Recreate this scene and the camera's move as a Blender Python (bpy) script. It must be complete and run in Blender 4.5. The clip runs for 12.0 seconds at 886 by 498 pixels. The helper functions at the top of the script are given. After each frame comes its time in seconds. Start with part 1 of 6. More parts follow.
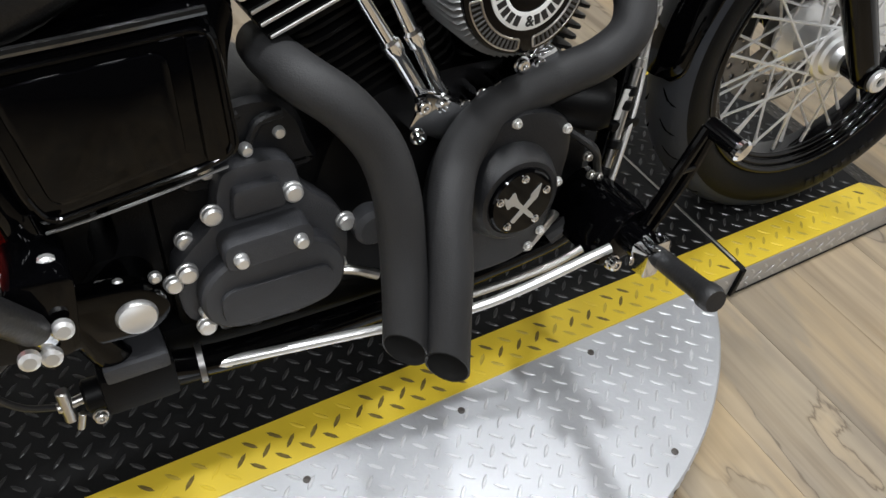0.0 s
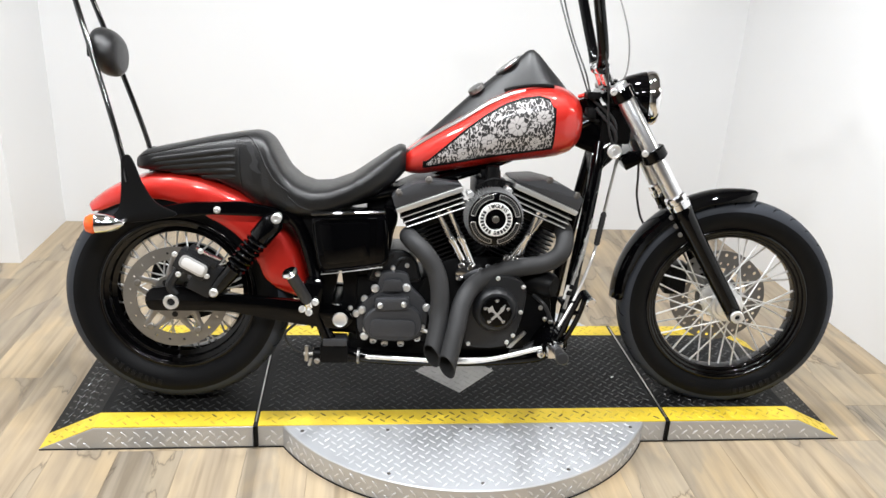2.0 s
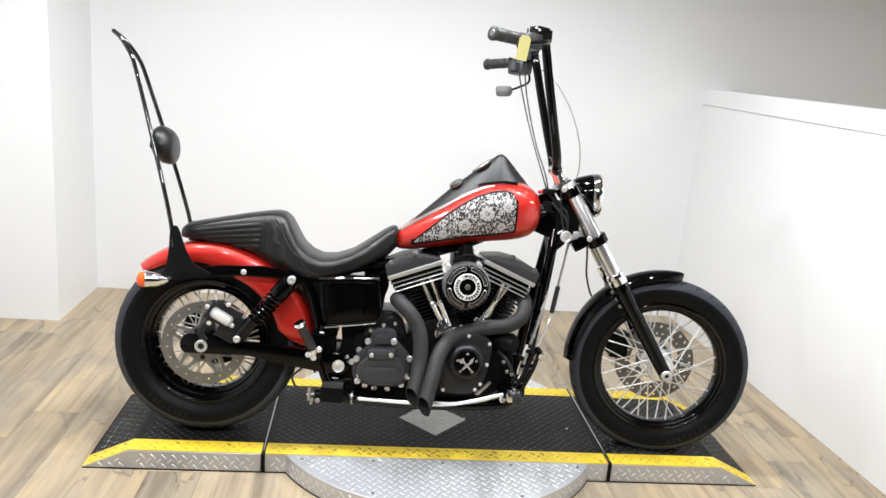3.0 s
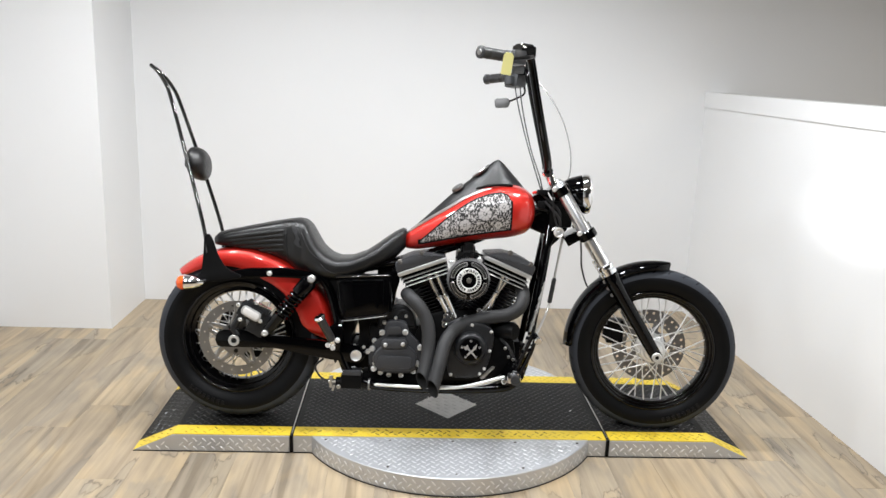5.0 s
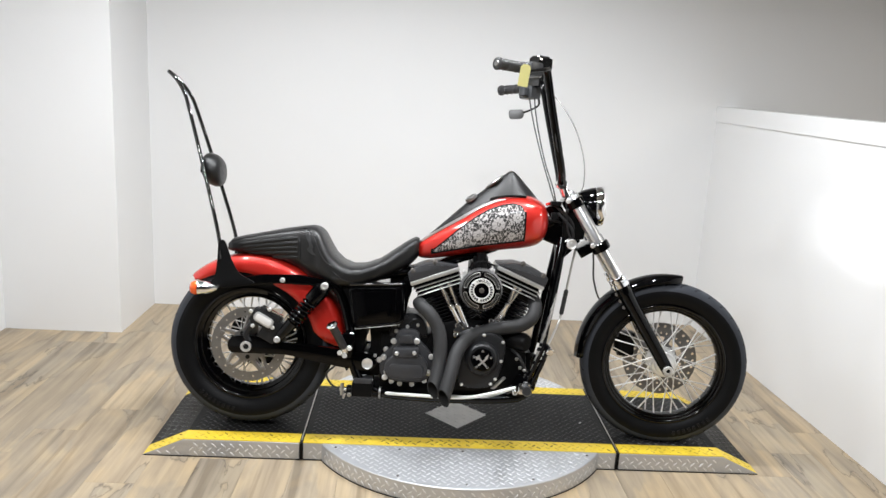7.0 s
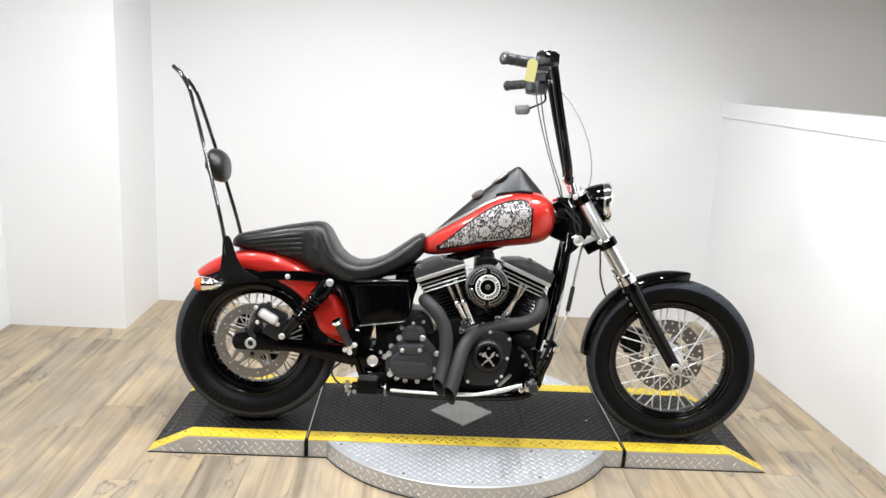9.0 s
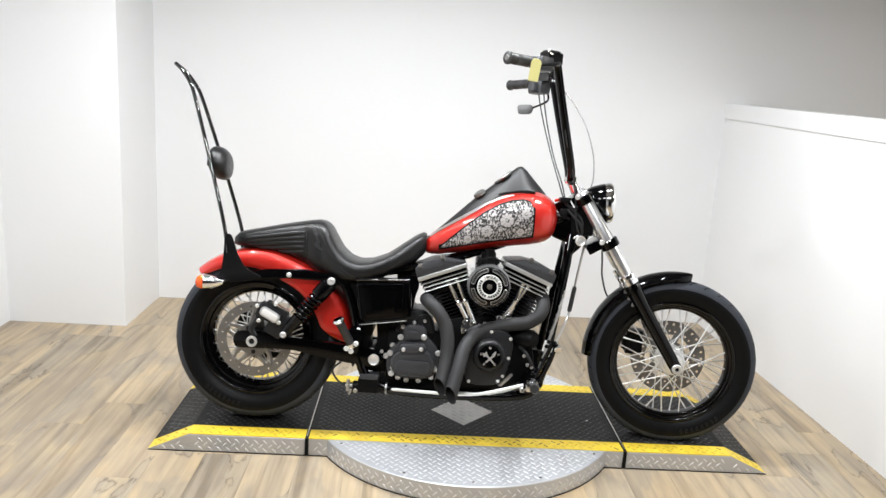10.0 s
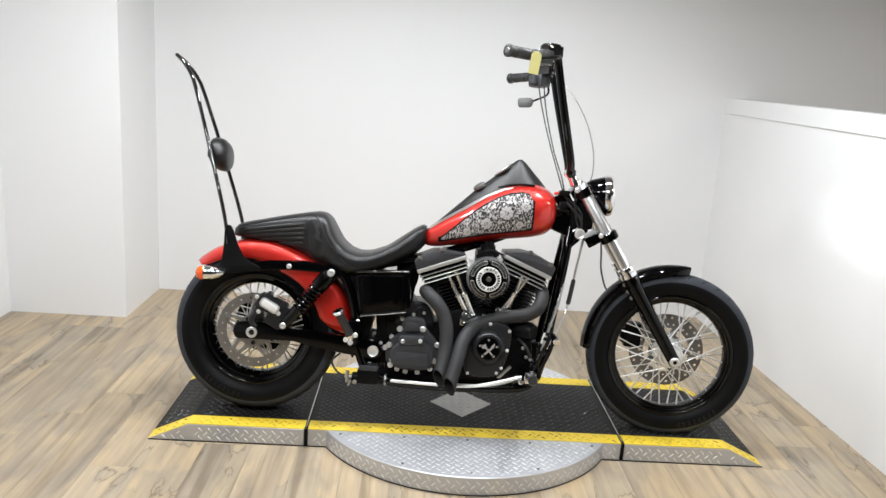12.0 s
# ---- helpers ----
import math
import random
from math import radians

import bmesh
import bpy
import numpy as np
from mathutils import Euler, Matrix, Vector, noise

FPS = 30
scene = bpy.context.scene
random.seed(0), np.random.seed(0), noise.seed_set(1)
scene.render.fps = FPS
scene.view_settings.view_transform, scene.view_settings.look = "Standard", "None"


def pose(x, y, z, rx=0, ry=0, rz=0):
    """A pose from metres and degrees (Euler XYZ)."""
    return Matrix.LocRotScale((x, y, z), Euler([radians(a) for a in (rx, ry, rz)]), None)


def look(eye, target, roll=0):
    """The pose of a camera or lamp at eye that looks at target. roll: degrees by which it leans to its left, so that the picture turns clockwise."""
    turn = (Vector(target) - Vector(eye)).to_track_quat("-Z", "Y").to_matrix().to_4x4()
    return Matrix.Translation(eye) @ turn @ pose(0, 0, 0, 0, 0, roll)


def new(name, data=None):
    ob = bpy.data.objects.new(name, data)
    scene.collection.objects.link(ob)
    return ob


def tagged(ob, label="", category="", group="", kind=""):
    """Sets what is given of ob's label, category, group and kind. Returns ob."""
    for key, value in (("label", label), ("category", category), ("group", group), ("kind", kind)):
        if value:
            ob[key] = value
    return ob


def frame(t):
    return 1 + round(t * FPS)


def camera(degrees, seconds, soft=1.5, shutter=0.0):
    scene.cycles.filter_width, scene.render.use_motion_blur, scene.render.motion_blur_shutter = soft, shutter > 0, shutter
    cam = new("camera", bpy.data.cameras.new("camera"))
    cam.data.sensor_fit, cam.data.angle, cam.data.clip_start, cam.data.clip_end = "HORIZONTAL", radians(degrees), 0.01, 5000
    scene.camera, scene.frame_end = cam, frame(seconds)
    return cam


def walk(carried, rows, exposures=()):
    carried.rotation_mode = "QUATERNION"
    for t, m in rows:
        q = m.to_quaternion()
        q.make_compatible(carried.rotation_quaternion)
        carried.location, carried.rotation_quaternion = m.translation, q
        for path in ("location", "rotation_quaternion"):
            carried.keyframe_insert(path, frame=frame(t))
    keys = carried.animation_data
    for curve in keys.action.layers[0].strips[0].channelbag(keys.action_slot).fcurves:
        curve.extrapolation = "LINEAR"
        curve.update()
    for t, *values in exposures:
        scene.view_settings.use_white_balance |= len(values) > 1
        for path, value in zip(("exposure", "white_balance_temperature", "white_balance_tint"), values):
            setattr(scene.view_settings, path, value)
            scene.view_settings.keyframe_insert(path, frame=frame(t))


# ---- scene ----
cam = camera(59.1, 12.0, soft=1.5)
PATH = [
    (0, (-0.416, -0.824, 1.045), (0.405, 0.311, -0.382), 8.3),
    (0.3, (-0.390, -1.034, 1.109), (0.257, 0.317, -0.216), 1.6),
    (0.5, (-0.369, -1.181, 1.134), (0.178, 0.266, -0.134), 2.6),
    (0.8, (-0.355, -1.420, 1.190), (0.129, 0.138, 0.032), 3.0),
    (1, (-0.359, -1.57, 1.212), (0.067, 0.087, 0.177), 2.2),
    (1.3, (-0.396, -1.802, 1.270), (-0.014, -0.114, 0.269), 3.8),
    (1.5, (-0.397, -1.941, 1.273), (-0.056, -0.175, 0.399), 2.4),
    (1.8, (-0.362, -2.129, 1.348), (-0.105, -0.292, 0.601), 2.1),
    (2, (-0.327, -2.265, 1.376), (-0.112, -0.41, 0.659), 3.1),
    (2.3, (-0.333, -2.441, 1.410), (-0.125, -0.552, 0.786), 3.7),
    (2.5, (-0.315, -2.552, 1.419), (-0.101, -0.645, 0.857), 3.2),
    (2.8, (-0.338, -2.702, 1.456), (-0.094, -0.783, 0.949), 4.9),
    (3, (-0.327, -2.785, 1.458), (-0.115, -0.857, 0.97), 4.9),
    (3.2, (-0.329, -2.844, 1.452), (-0.162, -0.907, 0.98), 4.6),
    (4.8, (-0.18, -3.092, 1.466), (-0.108, -1.144, 1.019), 2.8),
    (5, (-0.2, -3.094, 1.474), (-0.102, -1.149, 1.018), 2.2),
    (5.5, (-0.227, -3.099, 1.477), (-0.136, -1.152, 1.029), 2.0),
    (6, (-0.236, -3.1, 1.477), (-0.14, -1.151, 1.04), 2.7),
    (6.5, (-0.239, -3.103, 1.473), (-0.15, -1.153, 1.04), 2.6),
    (7, (-0.237, -3.099, 1.475), (-0.149, -1.149, 1.042), 3.1),
    (9, (-0.246, -3.079, 1.469), (-0.166, -1.13, 1.027), 3.1),
    (9.5, (-0.249, -3.079, 1.474), (-0.168, -1.13, 1.031), 3.4),
    (10, (-0.256, -3.075, 1.47), (-0.174, -1.127, 1.025), 3.5),
    (10.5, (-0.253, -3.076, 1.472), (-0.168, -1.129, 1.024), 3.5),
    (11, (-0.251, -3.08, 1.471), (-0.168, -1.134, 1.018), 3.3),
    (11.5, (-0.254, -3.083, 1.462), (-0.168, -1.138, 1.007), 3.7),
    (12, (-0.253, -3.087, 1.463), (-0.171, -1.142, 1.005), 3.8),
]
walk(cam, [(t, look(eye, target, roll)) for t, eye, target, roll in PATH], ((0, -0.66), (0.5, -0.54), (1.0, -0.24), (1.5, -0.05), (2.0, 0.1), (3.0, 0.1), (5.0, -0.12), (7.0, -0.12), (9.0, 0.08), (10.0, 0.05), (11.0, -0.08), (12.0, -0.13)))

# ---------------------------------------------------------------- light
world = bpy.data.worlds.new("world")
scene.world = world
world.use_nodes = True
world.node_tree.nodes["Background"].inputs[0].default_value = (0.9, 0.95, 1.0, 1)
world.node_tree.nodes["Background"].inputs[1].default_value = 0.02


def ceiling_lamp(x, y, z, sx, sy, watts, colour=(0.945, 0.97, 1.0)):
    data = bpy.data.lights.new("ceiling_lamp", "AREA")
    data.shape, data.size, data.size_y, data.energy, data.color = "RECTANGLE", sx, sy, watts, colour
    ob = new("ceiling_lamp", data)
    ob.location = (x, y, z)
    return ob


# two rows of small square lamps above and in front of the platform
for lx in (-1.35, -0.65, 0.05, 0.75):
    ceiling_lamp(lx, -0.15, 2.32, 0.13, 0.13, 21)
for lx in (-0.95, -0.35, 0.25):
    ceiling_lamp(lx, -2.0, 2.5, 0.22, 0.22, 23)
# added over the next bay, unseen, to brighten the wall beyond the partition
ceiling_lamp(3.2, -0.9, 2.5, 1.2, 0.3, 40, (1.0, 0.95, 0.87))

# a spot with no known source, added to make the bright pool grazing the partition
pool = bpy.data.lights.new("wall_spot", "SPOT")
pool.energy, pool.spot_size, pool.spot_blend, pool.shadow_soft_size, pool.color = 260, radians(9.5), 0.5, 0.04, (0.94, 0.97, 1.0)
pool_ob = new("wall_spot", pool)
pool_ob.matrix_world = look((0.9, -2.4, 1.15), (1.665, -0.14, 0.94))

# ---------------------------------------------------------------- materials
def material(name, base, rough=0.5, metal=0.0, coat=0.0, bump=0.0, scale=60.0, vary=0.0, vary_scale=6.0, spec=0.5, rough_vary=0.0):
    m = bpy.data.materials.new(name)
    m.use_nodes = True
    nt = m.node_tree
    p = nt.nodes["Principled BSDF"]
    p.inputs["Base Color"].default_value = (*base, 1)
    p.inputs["Roughness"].default_value = rough
    p.inputs["Metallic"].default_value = metal
    p.inputs["Coat Weight"].default_value = coat
    p.inputs["Coat Roughness"].default_value = 0.05
    p.inputs["Specular IOR Level"].default_value = spec
    co = nt.nodes.new("ShaderNodeTexCoord")
    if vary or rough_vary:
        n = nt.nodes.new("ShaderNodeTexNoise")
        n.inputs["Scale"].default_value, n.inputs["Detail"].default_value = vary_scale, 6
        nt.links.new(co.outputs["Object"], n.inputs["Vector"])
        if vary:
            mix = nt.nodes.new("ShaderNodeMix")
            mix.data_type = "RGBA"
            mix.inputs["A"].default_value = (*[c * (1 - vary) for c in base], 1)
            mix.inputs["B"].default_value = (*[min(1, c * (1 + vary)) for c in base], 1)
            nt.links.new(n.outputs["Fac"], mix.inputs["Factor"])
            nt.links.new(mix.outputs["Result"], p.inputs["Base Color"])
        if rough_vary:
            r = nt.nodes.new("ShaderNodeMapRange")
            r.inputs["To Min"].default_value, r.inputs["To Max"].default_value = max(0, rough - rough_vary), min(1, rough + rough_vary)
            nt.links.new(n.outputs["Fac"], r.inputs["Value"])
            nt.links.new(r.outputs["Result"], p.inputs["Roughness"])
    if bump:
        n2 = nt.nodes.new("ShaderNodeTexNoise")
        n2.inputs["Scale"].default_value, n2.inputs["Detail"].default_value = scale, 4
        nt.links.new(co.outputs["Object"], n2.inputs["Vector"])
        b = nt.nodes.new("ShaderNodeBump")
        b.inputs["Strength"].default_value, b.inputs["Distance"].default_value = bump, 0.002
        nt.links.new(n2.outputs["Fac"], b.inputs["Height"])
        nt.links.new(b.outputs["Normal"], p.inputs["Normal"])
    return m


def node(m, kind, **inputs):
    n = m.node_tree.nodes.new(kind)
    for k, v in inputs.items():
        n.inputs[k].default_value = v
    return n


GLOSS = material("gloss_black", (0.0012, 0.0012, 0.0015), 0.06, spec=0.24, coat=0.0, rough_vary=0.03, vary_scale=14)
RIM = material("gloss_black_rim", (0.0012, 0.0012, 0.0015), 0.05, spec=0.42, rough_vary=0.02, vary_scale=14)
SATIN = material("satin_black", (0.004, 0.004, 0.0043), 0.42, spec=0.13, bump=0.15, scale=400, rough_vary=0.08)
WRINKLE = material("wrinkle_black", (0.040, 0.041, 0.045), 0.4, spec=0.4, bump=0.5, scale=700, vary=0.18, vary_scale=20)
PIPE = material("matte_pipe_black", (0.022, 0.022, 0.023), 0.58, spec=0.4, bump=0.25, scale=500, vary=0.22, vary_scale=9)
SOOT = material("soot", (0.006, 0.006, 0.006), 0.9)
RUBBER = material("tyre_rubber", (0.0034, 0.0036, 0.0042), 0.46, spec=0.14, bump=0.2, scale=300, vary=0.3, vary_scale=8, rough_vary=0.1)
GRIP = material("grip_rubber", (0.018, 0.018, 0.019), 0.45, bump=0.3, scale=250, vary=0.2, vary_scale=30)
CHROME = material("chrome", (0.85, 0.86, 0.88), 0.07, metal=1.0, rough_vary=0.04, vary_scale=30)
STEEL = material("brushed_steel", (0.55, 0.54, 0.52), 0.32, metal=1.0, bump=0.1, scale=300, vary=0.12, vary_scale=25)
BOLT = material("polished_bolt", (0.88, 0.88, 0.87), 0.34, metal=0.75, vary=0.1, vary_scale=40)
CONSOLE_BLACK = material("satin_grey_black", (0.010, 0.010, 0.0105), 0.4, spec=0.4, bump=0.25, scale=300, vary=0.2)
SWITCHGREY = material("satin_dark_grey_metal", (0.05, 0.052, 0.055), 0.34, metal=0.4, spec=0.5, vary=0.2, vary_scale=40)
BLACKCHROME = material("black_lacquered_bar", (0.006, 0.006, 0.006), 0.06, spec=0.9, rough_vary=0.04)
SPOKE = material("spoke_wire", (0.86, 0.86, 0.86), 0.42, metal=0.6)
FORK = material("hard_chrome_tube", (0.80, 0.81, 0.83), 0.32, metal=1.0, rough_vary=0.05, vary_scale=20)
TREAD = material("dusty_tread_rubber", (0.038, 0.042, 0.051), 0.58, spec=0.22, bump=0.3, scale=200, vary=0.3, vary_scale=10)
BADGE = material("satin_grey_badge", (0.55, 0.55, 0.54), 0.35, metal=0.6, vary=0.08, vary_scale=30)
DISC = material("worn_disc_steel", (0.31, 0.30, 0.285), 0.36, metal=0.9, bump=0.1, scale=200, vary=0.2, vary_scale=25)
DARKSTEEL = material("dark_disc_steel", (0.26, 0.255, 0.25), 0.38, metal=0.9, vary=0.15, vary_scale=30)
ALU = material("cast_aluminium", (0.78, 0.78, 0.77), 0.36, metal=0.85, bump=0.2, scale=200, vary=0.1)
RED = material("red_metallic_paint", (0.60, 0.018, 0.010), 0.32, metal=0.38, coat=1.0, bump=0.35, scale=1100, vary=0.15, vary_scale=3)
LEATHER = material("black_leather", (0.0058, 0.0058, 0.0062), 0.36, spec=0.45, bump=0.5, scale=260, vary=0.2, vary_scale=12, rough_vary=0.08)
YELLOW = material("yellow_paint", (0.73, 0.53, 0.035), 0.45, bump=0.15, scale=80, vary=0.12, vary_scale=9)
BLACKPLATE = material("black_painted_plate", (0.0095, 0.0095, 0.0095), 0.5, spec=0.18, bump=0.3, scale=180, vary=0.6, vary_scale=7, rough_vary=0.12)
PLATE_LUG = material("polished_tread_steel", (0.78, 0.79, 0.81), 0.42, metal=0.75, vary=0.1, vary_scale=20)
PLATE = material("tread_plate_steel", (0.60, 0.615, 0.64), 0.48, metal=0.8, bump=0.2, scale=160, vary=0.16, vary_scale=5, rough_vary=0.1)
DECK_LUG = material("worn_black_tread", (0.026, 0.026, 0.026), 0.31, spec=0.7, vary=0.6, vary_scale=9)
WORNWHITE = material("bare_worn_plate", (0.80, 0.79, 0.77), 0.5, metal=0.1, bump=0.4, scale=120, vary=0.22, vary_scale=14)
WALL = material("white_wall_paint", (0.83, 0.835, 0.84), 0.45, bump=0.06, scale=120, vary=0.02, vary_scale=1.5)
CEIL = material("dimmed_ceiling", (0.3, 0.3, 0.3), 0.8, vary=0.03)
AMBER = material("orange_lens", (0.9, 0.12, 0.02), 0.12, coat=0.5)
REDLENS = material("red_lens", (0.6, 0.01, 0.01), 0.1, coat=0.6)
TAG = material("yellow_tag_paper", (0.83, 0.78, 0.32), 0.6, vary=0.06, vary_scale=30)
WHITE = material("white_print", (0.8, 0.8, 0.78), 0.5)
MARK = material("moulded_rubber", (0.008, 0.0082, 0.009), 0.5, spec=0.2, vary=0.3, vary_scale=20)
CAMBLACK = material("smooth_black_casting", (0.010, 0.0105, 0.012), 0.36, spec=0.42, bump=0.35, scale=600, vary=0.25, vary_scale=14, rough_vary=0.08)
PATCH = material("dark_grey_patch", (0.060, 0.060, 0.063), 0.4, vary=0.4, vary_scale=60)
GROOVE = material("tread_groove", (0.0015, 0.0015, 0.0016), 0.9, spec=0.0)
# near-black that stands for shade in gaps, holes and under the platform edge
GAP_SHADE = material("gap_shade", (0.008, 0.008, 0.008), 0.9)


# ---------------------------------------------------------------- helpers
def link_mesh(name, bm, mat, smooth=True, mats=None):
    me = bpy.data.meshes.new(name)
    bmesh.ops.recalc_face_normals(bm, faces=bm.faces)
    bm.to_mesh(me)
    bm.free()
    for m in (mats or [mat]):
        me.materials.append(m)
    if smooth:
        me.polygons.foreach_set("use_smooth", [True] * len(me.polygons))
        me.set_sharp_from_angle(angle=radians(35))
    return me


def part(name, bm, mat, parent, label="", smooth=True, kind=""):
    ob = new(name, link_mesh(name, bm, mat, smooth))
    ob.parent = parent
    return tagged(ob, label, "", "", kind)


def shared(name, me, parent, m=None, label=""):
    ob = new(name, me)
    ob.parent = parent
    if m is not None:
        ob.matrix_local = m
    return tagged(ob, label)


def thing(name, bm, mat, label, category, kind="", group="", smooth=True):
    return tagged(new(name, link_mesh(name, bm, mat, smooth)), label, category, group, kind)


def V(*a):
    return Vector(a)


def spline(pts, n=6):
    """Points of a smooth line through pts."""
    P = [Vector(p) for p in pts]
    P = [P[0] * 2 - P[1]] + P + [P[-1] * 2 - P[-2]]
    out = []
    for i in range(1, len(P) - 2):
        a, b, c, d = P[i - 1:i + 3]
        for k in range(n):
            t = k / n
            out.append(0.5 * (2 * b + (c - a) * t + (2 * a - 5 * b + 4 * c - d) * t * t + (3 * b - a - 3 * c + d) * t ** 3))
    return out + [P[-2]]


def tube(bm, pts, r, seg=12, smooth=6, caps=True, flat=1.0):
    """A round bar along pts; r is one radius or one for each point."""
    R = r if isinstance(r, (list, tuple)) else [r] * len(pts)
    line = spline(pts, smooth) if smooth > 1 and len(pts) > 2 else [Vector(p) for p in pts]
    n = len(line)
    u, rings = None, []
    for i, p in enumerate(line):
        d = (line[min(i + 1, n - 1)] - line[max(i - 1, 0)]).normalized()
        if u is None:
            u = d.cross(V(0, 1, 0))
            if u.length < 0.1:
                u = d.cross(V(1, 0, 0))
        u = (u - d * u.dot(d)).normalized()
        w = d.cross(u)
        s = i / max(n - 1, 1) * (len(R) - 1)
        k = min(int(s), len(R) - 2) if len(R) > 1 else 0
        rr = R[k] + (R[min(k + 1, len(R) - 1)] - R[k]) * (s - k)
        rings.append([bm.verts.new(p + (u * math.cos(a) + w * math.sin(a) * flat) * rr) for a in [2 * math.pi * j / seg for j in range(seg)]])
    skin(bm, rings, caps)
    return bm


def skin(bm, rings, caps=True, closed=True):
    for a, b in zip(rings, rings[1:]):
        m = len(a)
        for j in range(m if closed else m - 1):
            k = (j + 1) % m
            bm.faces.new((a[j], a[k], b[k], b[j]))
    if caps:
        bm.faces.new(rings[0][::-1])
        bm.faces.new(rings[-1])


def lathe(bm, prof, c, axis=(0, 1, 0), seg=48, ref=(0, 0, 1), closed=False):
    """Turns (along, radius) pairs about an axis through c."""
    ax, c = Vector(axis).normalized(), Vector(c)
    u = Vector(ref) - ax * Vector(ref).dot(ax)
    u.normalize()
    w = ax.cross(u)
    rings = []
    for along, r in prof:
        if r < 1e-6:
            rings.append([bm.verts.new(c + ax * along)])
        else:
            rings.append([bm.verts.new(c + ax * along + (u * math.cos(a) + w * math.sin(a)) * r) for a in [2 * math.pi * j / seg for j in range(seg)]])
    pairs = list(zip(rings, rings[1:]))
    if closed:
        pairs.append((rings[-1], rings[0]))
    for a, b in pairs:
        for j in range(seg):
            k = (j + 1) % seg
            if len(a) == 1 and len(b) == 1:
                break
            if len(a) == 1:
                bm.faces.new((a[0], b[k], b[j]))
            elif len(b) == 1:
                bm.faces.new((a[j], a[k], b[0]))
            else:
                bm.faces.new((a[j], a[k], b[k], b[j]))
    return bm


def rod(bm, p0, p1, r, r1=None, seg=12, soft=0.0):
    """A straight round bar with softened ends."""
    p0, p1 = Vector(p0), Vector(p1)
    L = (p1 - p0).length
    r1 = r if r1 is None else r1
    s = min(soft or min(r, r1) * 0.15, L * 0.4)
    ax = (p1 - p0).normalized()
    ref = (0, 0, 1) if abs(ax.z) < 0.9 else (1, 0, 0)
    return lathe(bm, [(0, 0), (0, r - s), (s, r), (L - s, r1), (L, r1 - s), (L, 0)], p0, ax, seg, ref)


def bolt(bm, p, r=0.008, h=0.007, axis=(0, -1, 0), seg=12):
    return lathe(bm, [(0, r * 1.25), (h * 0.25, r * 1.25), (h * 0.3, r), (h * 0.85, r), (h, r * 0.8), (h, r * 0.45), (h * 0.6, r * 0.4), (h * 0.6, 0)], p, axis, seg)


def box(bm, lo, hi, bevel=0.004, m=None):
    r = bmesh.ops.create_cube(bm, size=1.0)
    lo, hi = Vector(lo), Vector(hi)
    mid, size = (lo + hi) / 2, hi - lo
    for v in r["verts"]:
        v.co = Vector(v.co[i] * size[i] + mid[i] for i in range(3))
    if bevel:
        es = list({e for v in r["verts"] for e in v.link_edges})
        out = bmesh.ops.bevel(bm, geom=es, offset=bevel, segments=2, affect="EDGES", profile=0.7)
        vs = list({v for f in out["faces"] for v in f.verts} | {v for v in r["verts"] if v.is_valid})
    else:
        vs = r["verts"]
    if m is not None:
        done = set()
        stack = [v for v in vs if v.is_valid]
        while stack:
            v = stack.pop()
            if v in done:
                continue
            done.add(v)
            stack += [e.other_vert(v) for e in v.link_edges]
        for v in done:
            v.co = m @ v.co
    return bm


def plate(bm, outline, y0, y1, bevel=0.003, seg=2):
    """A flat (x, z) outline drawn out from y0 to y1, with rounded rims."""
    a = [bm.verts.new((x, y0, z)) for x, z in outline]
    b = [bm.verts.new((x, y1, z)) for x, z in outline]
    n = len(a)
    fs = [bm.faces.new(a), bm.faces.new(b[::-1])]
    for i in range(n):
        bm.faces.new((a[i], b[i], b[(i + 1) % n], a[(i + 1) % n]))
    bmesh.ops.recalc_face_normals(bm, faces=bm.faces)
    if bevel:
        es = list({e for f in fs for e in f.edges})
        bmesh.ops.bevel(bm, geom=es, offset=bevel, segments=seg, affect="EDGES", profile=0.6)
    return bm


def rounded(pts, r=0.01, n=4):
    """The (x, z) outline with its corners rounded."""
    out = []
    m = len(pts)
    for i in range(m):
        p, a, b = Vector(pts[i]), Vector(pts[i - 1]), Vector(pts[(i + 1) % m])
        d0, d1 = a - p, b - p
        k = min(r, d0.length * 0.45, d1.length * 0.45)
        s, e = p + d0.normalized() * k, p + d1.normalized() * k
        for j in range(n + 1):
            t = j / n
            out.append(tuple(s * (1 - t) ** 2 + p * 2 * t * (1 - t) + e * t * t))
    return out


def smooth_outline(pts, n=5):
    """A closed (x, z) curve through pts."""
    P = [Vector(p) for p in pts]
    m, out = len(P), []
    for i in range(m):
        a, b, c, d = P[i - 1], P[i], P[(i + 1) % m], P[(i + 2) % m]
        for k in range(n):
            t = k / n
            q = 0.5 * (2 * b + (c - a) * t + (2 * a - 5 * b + 4 * c - d) * t * t + (3 * b - a - 3 * c + d) * t ** 3)
            out.append(tuple(q))
    return out


def moved(bm, m):
    bmesh.ops.transform(bm, matrix=m, verts=bm.verts)
    return bm


def B():
    return bmesh.new()


def shape(at, keys):
    """Values between the rows (x, a, b, ...) of keys, eased."""
    xs = [k[0] for k in keys]
    return [float(np.interp(at, xs, [k[i] for k in keys])) for i in range(1, len(keys[0]))]


# ---------------------------------------------------------------- room
SIGNS = (-1, 1)


def slab(name, lo, hi, mat, label, category, bevel=0.0):
    return thing(name, box(B(), lo, hi, bevel), mat, label, category, "structure", smooth=False)


